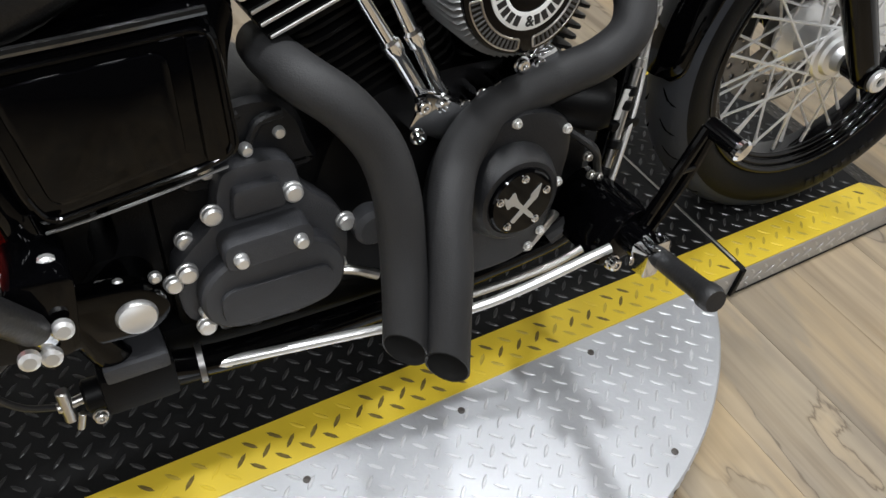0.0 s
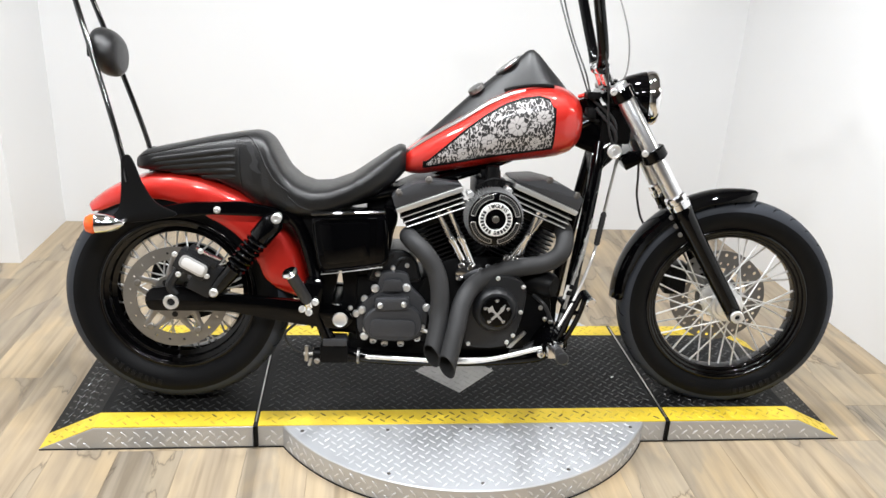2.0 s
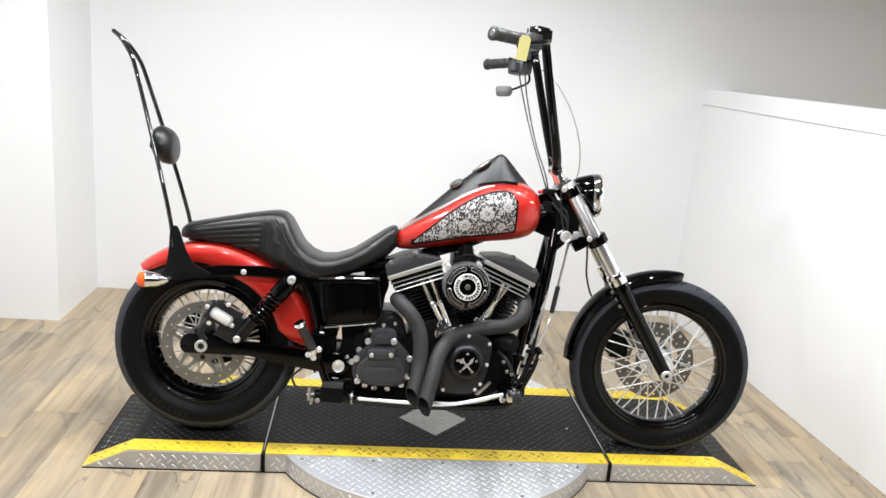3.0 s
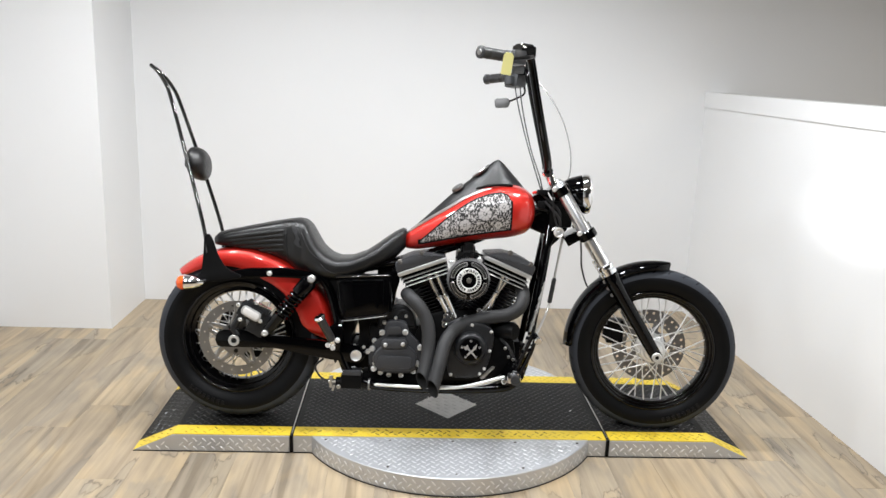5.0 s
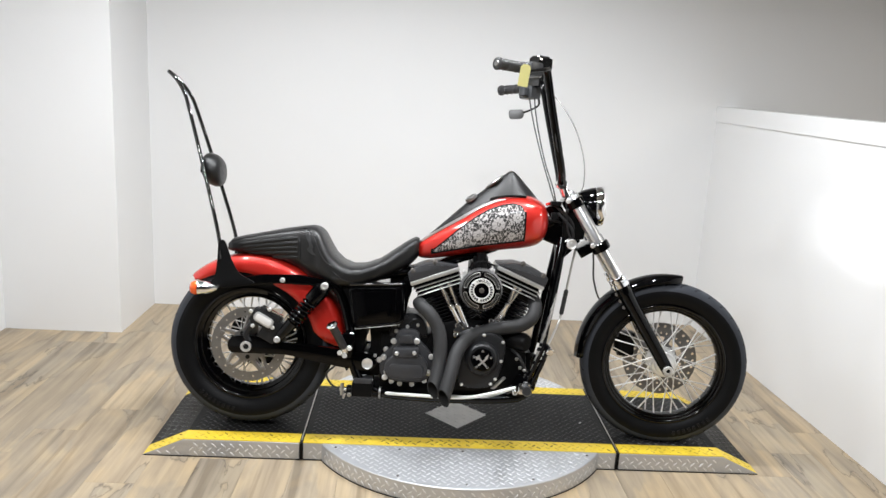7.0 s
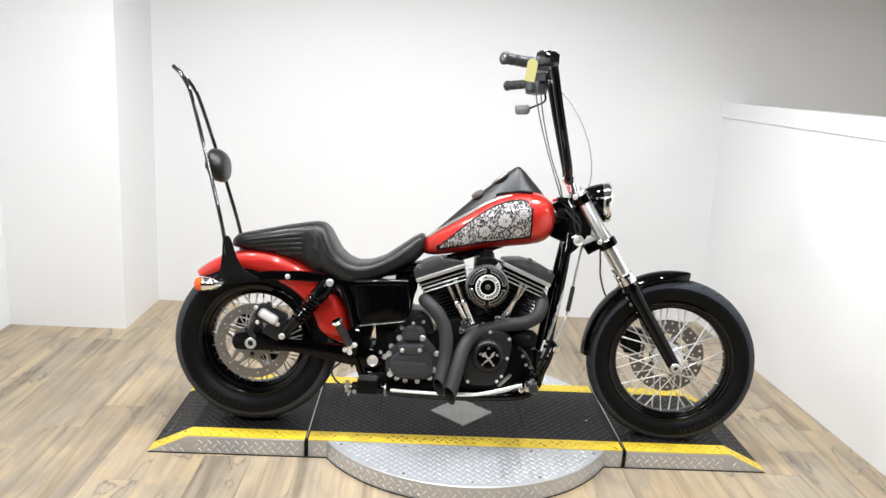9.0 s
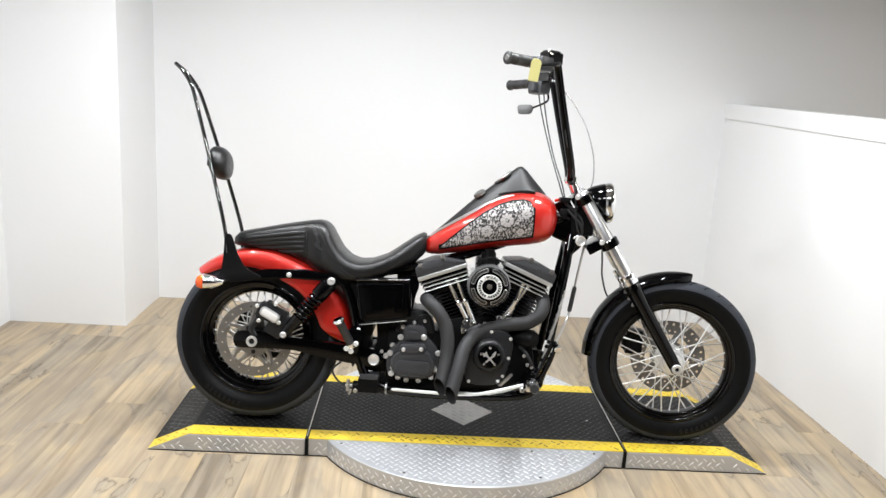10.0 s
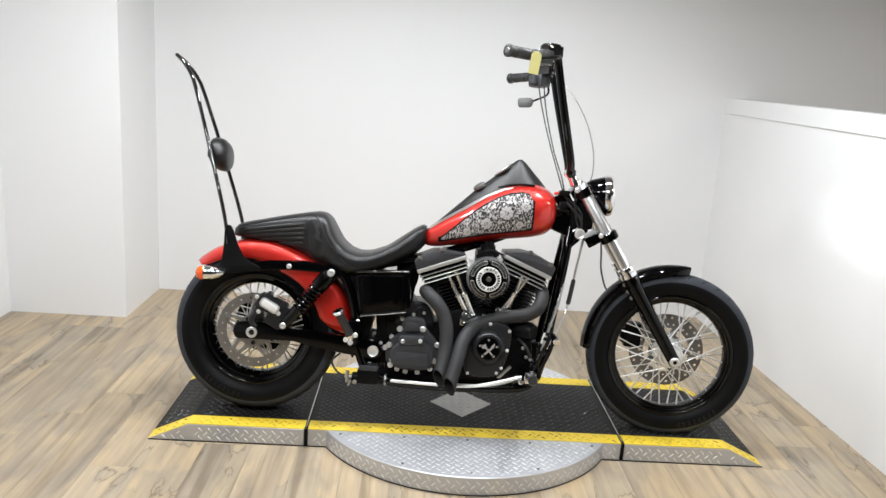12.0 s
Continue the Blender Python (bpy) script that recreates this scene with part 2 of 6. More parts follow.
def plank_material():
    """Printed weathered wood: a tone for each plank, grain along it and dark winding figure."""
    m = material("wood_look_vinyl", (0.4, 0.32, 0.22), 0.42)
    nt = m.node_tree
    L = nt.links.new
    p = nt.nodes["Principled BSDF"]
    co, info = node(m, "ShaderNodeTexCoord"), node(m, "ShaderNodeObjectInfo")
    off = node(m, "ShaderNodeVectorMath")
    off.operation = "MULTIPLY_ADD"
    off.inputs[1].default_value = (37.0, 53.0, 11.0)
    L(info.outputs["Random"], off.inputs[0])
    L(co.outputs["Object"], off.inputs[2])

    def stretched(sx, sy):
        mp = node(m, "ShaderNodeMapping")
        mp.inputs["Scale"].default_value = (sx, sy, 1)
        L(off.outputs[0], mp.inputs["Vector"])
        return mp.outputs[0]

    def noise_tex(vec, scale, detail=5.0, dist=0.0):
        n = node(m, "ShaderNodeTexNoise", Scale=scale, Detail=detail, Distortion=dist)
        L(vec, n.inputs["Vector"])
        return n.outputs["Fac"]

    def ramp(value, *stops):
        r = node(m, "ShaderNodeValToRGB")
        e = r.color_ramp.elements
        while len(e) < len(stops):
            e.new(0.5)
        for k, (pos, c) in enumerate(stops):
            e[k].position, e[k].color = pos, (*c, 1)
        L(value, r.inputs["Fac"])
        return r.outputs["Color"]

    def mixed(fac, a, b, mode="MIX"):
        mx = node(m, "ShaderNodeMix")
        mx.data_type, mx.blend_type = "RGBA", mode
        for sock, v in (("Factor", fac), ("A", a), ("B", b)):
            if isinstance(v, (int, float)):
                mx.inputs[sock].default_value = v
            else:
                L(v, mx.inputs[sock])
        return mx.outputs["Result"]

    tone = ramp(info.outputs["Random"], (0.0, (0.36, 0.298, 0.218)), (0.3, (0.42, 0.345, 0.248)), (0.55, (0.365, 0.315, 0.245)), (0.8, (0.44, 0.366, 0.268)), (1.0, (0.33, 0.28, 0.212)))
    broad = ramp(noise_tex(stretched(6, 1.8), 1.0, 3, 1.2), (0.30, (0.80, 0.80, 0.82)), (0.5, (1.0, 0.99, 0.97)), (0.70, (1.16, 1.11, 1.0)))
    grain = mixed(1.0, ramp(noise_tex(stretched(60, 3.0), 1.0, 6, 0.4), (0.3, (0.90, 0.895, 0.89)), (0.7, (1.07, 1.07, 1.07))), ramp(noise_tex(stretched(22, 0.9), 1.0, 4, 0.6), (0.34, (0.68, 0.655, 0.62)), (0.47, (0.97, 0.96, 0.95)), (0.7, (1.12, 1.10, 1.06))), "MULTIPLY")
    swirl = noise_tex(stretched(6.5, 1.7), 1.0, 5.0, 0.45)
    gap = node(m, "ShaderNodeMath")
    gap.operation = "SUBTRACT"
    gap.inputs[1].default_value = 0.52
    L(swirl, gap.inputs[0])
    side = node(m, "ShaderNodeMath")
    side.operation = "ABSOLUTE"
    L(gap.outputs[0], side.inputs[0])
    line = ramp(side.outputs[0], (0.0, (0.50, 0.48, 0.46)), (0.004, (0.72, 0.71, 0.70)), (0.010, (1, 1, 1)))
    patch = ramp(swirl, (0.49, (1.05, 1.02, 0.97)), (0.53, (0.89, 0.905, 0.93)), (0.63, (0.99, 0.99, 0.99)))
    some = ramp(noise_tex(stretched(3, 2), 1.0, 2), (0.50, (0, 0, 0)), (0.58, (1, 1, 1)))
    c = mixed(1.0, tone, broad, "MULTIPLY")
    c = mixed(1.0, c, grain, "MULTIPLY")
    c = mixed(1.0, c, patch, "MULTIPLY")
    c = mixed(some, c, mixed(1.0, c, line, "MULTIPLY"))
    L(c, p.inputs["Base Color"])
    b = node(m, "ShaderNodeBump", Strength=0.12, Distance=0.001)
    L(noise_tex(stretched(60, 3.0), 1.0, 6, 0.4), b.inputs["Height"])
    L(b.outputs["Normal"], p.inputs["Normal"])
    return m


PLANKS = plank_material()
# unseen far walls get this dark colour so gloss black reflects a dim room
DARKROOM = material("dimmed_showroom_wall", (0.08, 0.08, 0.085), 0.6, vary=0.2)
floor = slab("floor", (-2.6, -7.2, -0.12), (4.8, 1.8, -0.005), material("floor_seam", (0.20, 0.165, 0.12), 0.8), "weathered wood-look plank floor", "floor")
slab("wall_north", (-2.6, 1.62, 0), (4.8, 1.78, 3.2), WALL, "plain white painted wall behind the motorcycle", "wall")
slab("wall_west", (-2.6, -7.2, 0), (-2.42, 1.62, 3.2), WALL, "plain white painted side wall", "wall")
slab("pilaster", (-2.42, 1.06, 0), (-1.795, 1.62, 3.2), WALL, "white boxed-out corner of the wall", "wall")
slab("wall_south", (-2.6, -7.36, 0), (4.8, -7.2, 3.2), DARKROOM, "unseen showroom wall, coloured dark to dim reflections", "wall")
slab("wall_east", (4.8, -7.36, 0), (4.96, 1.78, 3.2), DARKROOM, "unseen showroom wall, coloured dark to dim reflections", "wall")
# never in view; grey instead of white so the bike reflects less of it
slab("ceiling", (-2.6, -7.36, 3.2), (4.96, 1.78, 3.3), CEIL, "unseen flat ceiling, coloured grey to dim reflections", "ceiling")
half = slab("half_wall", (0, -3.6, 0), (0.12, 1.68, 1.290), WALL, "white waist-high partition wall with a flat cap", "wall")
half.matrix_world = pose(1.654, 0, 0, 0, 0, 2.4)
cap = slab("half_wall_cap", (-0.008, -3.6, 1.2895), (0.128, 1.66, 1.380), WALL, "white cap board along the partition", "trim", 0.003)
cap.matrix_world = pose(1.654, 0, 0, 0, 0, 2.4)


# ---------------------------------------------------------------- lift platform
H = 0.07
FRONT, INNER, REAR = -0.318, -0.243, 0.318
platform = tagged(new("motorcycle_platform"), "low tread-plate motorcycle platform, black with yellow edges", "platform")
PITCH = 0.0348


def treads(name, spots, mat, kind="stuff"):
    """Raised lozenges, one for each (origin, along, across, out)."""
    V_, F_ = [], []
    base = ((-1, 0), (-0.45, -1), (0.45, -1), (1, 0), (0.45, 1), (-0.45, 1))
    for o, u, v, n in spots:
        k = len(V_)
        for a, b in base:
            V_.append(o + u * (a * 0.0126) + v * (b * 0.0028))
        for a, b in base:
            V_.append(o + u * (a * 0.0088) + v * (b * 0.0012) + n * 0.0016)
        for i in range(6):
            j = (i + 1) % 6
            F_.append((k + i, k + j, k + 6 + j, k + 6 + i))
        F_.append(tuple(k + 6 + i for i in range(6)))
    me = bpy.data.meshes.new(name)
    me.from_pydata([tuple(p) for p in V_], [], F_)
    me.materials.append(mat)
    ob = new(name, me)
    ob.parent = platform
    return tagged(ob, "", "", "", kind)


def lattice(x0, x1, y0, y1, inside, place, jitter=0.0004):
    """Spots of two crossed rows of lozenges over a rectangle."""
    out = []
    c = math.sqrt(0.5)
    for k, (du, s) in enumerate(((0.0, -1), (0.5, 1))):
        for i in range(math.floor(x0 / PITCH) - 1, math.ceil(x1 / PITCH) + 1):
            for j in range(math.floor(y0 / PITCH) - 1, math.ceil(y1 / PITCH) + 1):
                x, y = (i + du) * PITCH - 0.007, (j + du) * PITCH + 0.014
                if x0 + 0.008 < x < x1 - 0.008 and y0 + 0.006 < y < y1 - 0.006 and inside(x, y):
                    o, ex, ey, n = place(x + random.uniform(-jitter, jitter), y)
                    out.append((o, (ex * c + ey * c * s), (ex * -c * s + ey * c), n))
    return out


TOPZ = H + 0.003


def ramp(x):
    """Where the end ramp on that side begins and ends."""
    return (1.033, 1.18) if x > 0 else (1.063, 1.215)


def on_top(x, y):
    a = abs(x)
    e0, e1 = ramp(x)
    if a <= e0:
        return V(x, y, TOPZ), V(1, 0, 0), V(0, 1, 0), V(0, 0, 1)
    t = (a - e0) / (e1 - e0)
    d = V((e1 - e0) * math.copysign(1, x), 0, -(TOPZ - 0.004)).normalized() * math.copysign(1, x)
    n = V(-d.z, 0, d.x)
    return V(x, y, TOPZ - t * (TOPZ - 0.004)), d, V(0, 1, 0), n


def painted(name, x0, x1, y0, y1, mat):
    """A sheet over the deck that follows the end ramps."""
    bm = B()
    xs = sorted({x0, x1} | {x for x in (-1.063, 1.033) if x0 < x < x1})
    up = [[bm.verts.new(on_top(x, y)[0]) for y in (y0, y1)] for x in xs]
    dn = [[bm.verts.new((v.co.x, v.co.y, max(v.co.z - 0.003, 0.0005))) for v in r] for r in up]
    for a, b in zip(range(len(xs)), range(1, len(xs))):
        bm.faces.new((up[a][0], up[b][0], up[b][1], up[a][1]))
        bm.faces.new((dn[a][0], dn[a][1], dn[b][1], dn[b][0]))
        for k in (0, 1):
            bm.faces.new((up[a][k], up[b][k], dn[b][k], dn[a][k]))
    for k in (0, -1):
        bm.faces.new((up[k][0], up[k][1], dn[k][1], dn[k][0]))
    return part(name, bm, mat, platform, smooth=False)


for s in SIGNS:
    bm = B()
    e0, e1 = ramp(s)
    plate(bm, [(s * x, z) for x, z in ((0.622, H), (e0, H), (e1, 0.004), (e1, 0.0), (0.622, 0.0))], FRONT, REAR, 0.0015, 1)
    part("end_section", bm, PLATE, platform)
bm = B()
box(bm, (-0.608, FRONT, 0), (0.608, REAR, H), 0.002)
part("middle_section", bm, PLATE, platform)
bm = lathe(B(), [(0, 0), (0, 0.624), (H - 0.003, 0.624), (H, 0.621), (H, 0)], (0, 0, 0.001), (0, 0, 1), 160, (1, 0, 0))
disc_bm = bm
# thin dark strips paint the contact shade where the platform meets the floor
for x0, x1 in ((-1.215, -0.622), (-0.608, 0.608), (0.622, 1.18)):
    part("base_shade", box(B(), (x0, FRONT - 0.0018, 0), (x1, REAR + 0.0018, 0.0034), 0), GAP_SHADE, platform, smooth=False)
part("base_shade", lathe(B(), [(0, 0.60), (0, 0.6262), (0.0034, 0.6262), (0.0034, 0.60)], (0, 0, 0.0), (0, 0, 1), 160, (1, 0, 0)), GAP_SHADE, platform)
bm = disc_bm
part("turntable_disc", bm, PLATE, platform, "round silver tread-plate turntable")
for x0, x1 in ((-1.215, -0.622), (-0.608, 0.608), (0.622, 1.18)):
    painted("yellow_edge", x0, x1, FRONT + 0.001, INNER, YELLOW)
    painted("yellow_edge", x0, x1, -INNER, REAR - 0.001, YELLOW)
    painted("black_deck", x0, x1, INNER, -INNER, BLACKPLATE)


def in_diamond(x, y):
    return abs(x + 0.006) / 0.13 + abs(y + 0.012) / 0.137 < 1


def free(x, y):
    return not (0.596 < abs(x) < 0.634) and not (abs(abs(x) - ramp(x)[0]) < 0.015) and abs(x) < ramp(x)[1] - 0.01


spots = lattice(-1.22, 1.2, INNER, -INNER, lambda x, y: free(x, y) and not in_diamond(x, y), on_top)
treads("black_treads", spots, DECK_LUG)
treads("bare_treads", lattice(-0.2, 0.2, -0.2, 0.2, in_diamond, lambda x, y: (V(x, y, TOPZ + 0.001), V(1, 0, 0), V(0, 1, 0), V(0, 0, 1))), WORNWHITE)
bm = B()
vs = [bm.verts.new((-0.006 + 0.13 * a, -0.012 + 0.137 * b, TOPZ + 0.001)) for a, b in ((-1, 0), (0, -1), (1, 0), (0, 1))]
f0 = bm.faces.new(vs)
bmesh.ops.extrude_face_region(bm, geom=[f0])
for v in vs:
    v.co.z -= 0.002
part("bare_diamond", bm, WORNWHITE, platform, "bare worn metal diamond in the black paint", smooth=False)
clean, dirty, dull = [], [], []
for sp in lattice(-1.22, 1.2, FRONT, INNER, free, on_top) + lattice(-1.22, 1.2, -INNER, REAR, free, on_top):
    wear = math.exp(-((sp[0].x + 0.08) / 0.30) ** 2)
    pick = random.random()
    (dirty if pick < 0.06 + 0.85 * wear and sp[0].y < 0 else dull if pick < 0.8 else clean).append(sp)
treads("yellow_treads", clean, YELLOW)
treads("dusty_treads", dull, material("dusty_yellow", (0.50, 0.36, 0.04), 0.5, vary=0.4, vary_scale=50))
treads("scuffed_treads", dirty, material("scuffed_yellow", (0.15, 0.105, 0.02), 0.6, vary=0.5, vary_scale=60))
R_ = 0.62
spots = lattice(-R_, R_, -R_, R_, lambda x, y: math.hypot(x, y) < R_ - 0.012 and abs(y) > 0.325, lambda x, y: (V(x, y, H + 0.001), V(1, 0, 0), V(0, 1, 0), V(0, 0, 1)))
treads("disc_treads", spots, PLATE_LUG)


def on_front(x, z):
    return V(x, FRONT - 0.0002, z), V(1, 0, 0), V(0, 0, 1), V(0, -1, 0)


def on_rim(s_, z):
    a = s_ / 0.624
    d = V(math.sin(a), -math.cos(a), 0)
    return d * 0.6242 + V(0, 0, z), V(math.cos(a), math.sin(a), 0), V(0, 0, 1), d


spots = lattice(-1.22, 1.2, 0.0, H, lambda x, z: free(x, z) and abs(x) > 0.535 and (abs(x) < ramp(x)[0] or z < H * (ramp(x)[1] - 0.01 - abs(x)) / 0.15 - 0.008), on_front)
treads("side_treads", spots, PLATE_LUG)
treads("rim_treads", lattice(-0.64, 0.64, 0.0, H, lambda x, z: True, on_rim), PLATE_LUG)
SCREW = material("dark_screw", (0.12, 0.11, 0.10), 0.5, metal=0.8)
me = link_mesh("deck_screw", lathe(B(), [(0, 0.0056), (0.0012, 0.0052), (0.0015, 0.003), (0.0006, 0.0022), (0.0006, 0)], (0, 0, 0), (0, 0, 1), 14, (1, 0, 0)), SCREW)
for x, y in ((-0.480, -0.345), (-0.236, -0.345), (0.005, -0.345), (0.246, -0.345), (0.487, -0.345), (-0.24, -0.546), (0.006, -0.594), (0.249, -0.542)):
    shared("deck_screw", me, platform, Matrix.Translation((x, y, H + 0.001)))
for s in SIGNS:
    part("joint_gap", box(B(), (s * 0.615 - 0.0068, FRONT + 0.001, 0.002), (s * 0.615 + 0.0068, REAR - 0.001, TOPZ - 0.0007), 0), GAP_SHADE, platform, smooth=False)
    part("joint_rod", tube(B(), [(s * 0.6165, FRONT + 0.02, TOPZ - 0.001), (s * 0.6165, REAR - 0.01, TOPZ - 0.001)], 0.0026, 8, 1), STEEL, platform)
    bm = box(B(), (s * 0.615 - 0.0055, FRONT - 0.006, 0.004), (s * 0.615 + 0.0055, FRONT + 0.02, H + 0.002), 0.003)
    part("joint_bracket", bm, SATIN, platform)


# ---------------------------------------------------------------- motorcycle
LEAN = Matrix.Translation((-0.846, -0.135, H + 0.004)) @ pose(0, 0, 0, 0, 0, -1.6) @ pose(0, 0, 0, -9.0) @ Matrix.Translation((0.815, 0, 0))
bike = tagged(new("motorcycle"), "black and red custom cruiser motorcycle leaning on its stand", "motorcycle")
bike.matrix_world = LEAN
NECK = Vector((0.40, 0, 0.86))
UP = Vector((-0.409, 0, 0.661)).normalized()
STEER = Matrix.Translation(NECK) @ Matrix.Rotation(radians(-7), 4, UP) @ Matrix.Translation(-NECK)
RX, RZ, FX, FZ = -0.812, 0.326, 0.838, 0.319
SIDES = (-1, 1)


# ---- wheels
def tyre(bm, c, R, w, rim, m):
    h, d = w / 2, R - rim
    half = [(-h * 0.60, rim - 0.004), (-h * 0.74, rim + 0.004), (-h * 0.80, rim + 0.010), (-h * 0.93, rim + d * 0.26), (-h, rim + d * 0.48),
            (-h * 0.985, rim + d * 0.56), (-h * 0.95, rim + d * 0.66), (-h * 0.83, rim + d * 0.82), (-h * 0.60, rim + d * 0.93), (-h * 0.3, R - 0.0018), (0, R)]
    side = half[:7]
    lathe(bm, side, c, (0, 1, 0), 112)
    lathe(bm, [(-a, r) for a, r in side[::-1]], c, (0, 1, 0), 112)
    return moved(bm, m)


def tread_of(c, R, w, rim, m):
    h, d = w / 2, R - rim
    half = [(-h * 0.96, rim + d * 0.64), (-h * 0.952, rim + d * 0.665), (-h * 0.90, rim + d * 0.745), (-h * 0.83, rim + d * 0.82), (-h * 0.60, rim + d * 0.93), (-h * 0.3, R - 0.0018), (0, R)]
    return moved(lathe(B(), half + [(-a, r) for a, r in half[-2::-1]], c, (0, 1, 0), 112), m)


def grooves_of(c, R, w, rim, grooves, m, lean=1):
    """Dark sweeping cuts in the tread."""
    h, d, bm = w / 2, R - rim, B()
    half = [(-1.0, rim + d * 0.48), (-0.95, rim + d * 0.66), (-0.83, rim + d * 0.82), (-0.60, rim + d * 0.93), (-0.3, R - 0.0018), (0, R)]
    c = Vector(c)
    for i in range(grooves):
        for s in SIDES:
            a0 = 2 * math.pi * (i + (0.5 if s > 0 else 0)) / grooves
            line = []
            for k in range(8):
                t = k / 7
                u = 0.10 + 0.78 * t
                a = a0 + lean * (0.30 * t - 0.14 * t * t)
                rr = float(np.interp(-u, [q[0] for q in half], [q[1] for q in half])) - 0.0029
                line.append(c + V(math.cos(a) * rr, s * h * u, math.sin(a) * rr))
            tube(bm, line, [0.0014, 0.0039, 0.0039, 0.0014], 5, 1, True)
    return moved(bm, m)


def rim_ring(bm, c, r, w, m, deep=0.026):
    h = w / 2
    prof = [(-h, r + 0.014), (-h * 1.02, r + 0.006), (-h * 0.98, r), (-h * 0.86, r - 0.003), (-h * 0.80, r - deep * 0.38), (-h * 0.6, r - deep * 0.5), (-h * 0.52, r - deep * 0.85), (0, r - deep)]
    prof = prof + [(-a, q) for a, q in prof[-2::-1]] + [(h * 0.5, r + 0.012), (-h * 0.5, r + 0.012)]
    lathe(bm, prof, c, (0, 1, 0), 112, closed=True)
    return moved(bm, m)


def rim_beads(parent, c, r, w, m, deep):
    """Rolled ridges along the near side of a rim."""
    h = w / 2
    for y, rr, q in ((-h * 0.94, r + 0.003, 0.0075), (-h * 0.70, r - deep * 0.28, 0.0065), (-h * 0.44, r - deep * 0.66, 0.0065)):
        bm = lathe(B(), [(y + q * math.cos(a), rr + q * math.sin(a)) for a in [2 * math.pi * k / 16 for k in range(16)]], c, (0, 1, 0), 112, closed=True)
        part("rim_ridge", moved(bm, m), RIM, parent)


def brake_disc(bm, c, r0, r1, holes, th=0.005, rows=2, bore=0.42):
    """A drilled ring: every cell has a round hole through it."""
    c = Vector(c)
    for y in (-th / 2, th / 2):
        for row in range(rows):
            ra, rb = r0 + (r1 - r0) * row / rows, r0 + (r1 - r0) * (row + 1) / rows
            for i in range(holes):
                a, b = 2 * math.pi * (i + row * 0.5) / holes, 2 * math.pi * (i + 1 + row * 0.5) / holes
                pt = lambda rr, aa: bm.verts.new(c + V(rr * math.cos(aa), y, rr * math.sin(aa)))
                mid, rm, am = (rb - ra) / 2, (ra + rb) / 2, (a + b) / 2
                out = [pt(ra, a), pt(ra, am), pt(ra, b), pt(rm, b), pt(rb, b), pt(rb, am), pt(rb, a), pt(rm, a)]
                hr = min(mid, rm * (b - a) / 2) * bore
                hole = [bm.verts.new(c + V(rm * math.cos(am), y, rm * math.sin(am)) + (o.co - c - V(rm * math.cos(am), y, rm * math.sin(am))).normalized() * hr) for o in out]
                for k in range(8):
                    j = (k + 1) % 8
                    bm.faces.new((out[k], out[j], hole[j], hole[k]))
    for rr in (r0, r1):
        lathe(bm, [(-th / 2, rr), (th / 2, rr)], c, (0, 1, 0), 96)
    return bm


def spokes(parent, c, hub_r, rim_r, hub_y, rim_y, count, m):
    """Crossed wire spokes, each a bar with its nipple at the rim."""
    c = Vector(c)
    base = None
    for i in range(count):
        s = -1 if i % 2 else 1
        lead = 1 if (i // 2) % 2 else -1
        ar = 2 * math.pi * (i + 0.5) / count
        ah = ar + lead * radians(62)
        a = c + V(hub_r * math.cos(ah), s * hub_y, hub_r * math.sin(ah))
        b = c + V(rim_r * math.cos(ar), s * rim_y, rim_r * math.sin(ar))
        L = (b - a).length
        if base is None:
            bm = rod(B(), (0, 0, 0), (0, 0, L - 0.02), 0.0025, seg=7)
            rod(bm, (0, 0, L - 0.022), (0, 0, L), 0.0033, seg=7)
            base = link_mesh("spoke", bm, SPOKE)
        q = (b - a).to_track_quat("Z", "Y").to_matrix().to_4x4()
        shared("spoke", base, parent, m @ Matrix.Translation(a) @ q)


def sidewall_bars(parent, c, r, y, a0, a1, count, m):
    """Raised marks that stand for the moulded lettering of a tyre."""
    for i in range(count):
        a = radians(a0 + (a1 - a0) * i / (count - 1))
        bm = box(B(), (-0.0055, -0.0016, -0.0085), (0.0055, 0.0010, 0.0085), 0.0006)
        part("moulded_mark", moved(bm, m @ Matrix.Translation((c[0] + r * math.cos(a), y, c[2] + r * math.sin(a))) @ Matrix.Rotation(math.pi / 2 - a, 4, "Y")), MARK, parent)


I4 = Matrix.Identity(4)
rear_wheel = part("rear_wheel", rim_ring(B(), (RX, 0, RZ), 0.214, 0.118, I4, 0.040), RIM, bike, "gloss black spoked rear rim")
part("tyre", tyre(B(), (RX, 0, RZ), 0.324, 0.164, 0.221, I4), RUBBER, rear_wheel, "wide black tyre with sweeping grooves")
part("tread", tread_of((RX, 0, RZ), 0.324, 0.164, 0.221, I4), TREAD, rear_wheel)
part("tread_pattern", grooves_of((RX, 0, RZ), 0.324, 0.164, 0.221, 34, I4, -1), GROOVE, rear_wheel, "", True, "stuff")
rim_beads(rear_wheel, (RX, 0, RZ), 0.214, 0.118, I4, 0.040)
sidewall_bars(rear_wheel, (RX, 0, RZ), 0.267, -0.0812, 228, 258, 8, I4)
bm = lathe(B(), [(-0.075, 0), (-0.075, 0.034), (-0.06, 0.05), (-0.045, 0.036), (0.045, 0.036), (0.06, 0.05), (0.075, 0.034), (0.075, 0)], (RX, 0, RZ), (0, 1, 0), 40)
part("hub", bm, ALU, rear_wheel)
spokes(rear_wheel, (RX, 0, RZ), 0.046, 0.176, 0.055, 0.012, 40, I4)
bm = brake_disc(B(), (RX, -0.086, RZ), 0.110, 0.146, 20, 0.006, 1, 0.22)
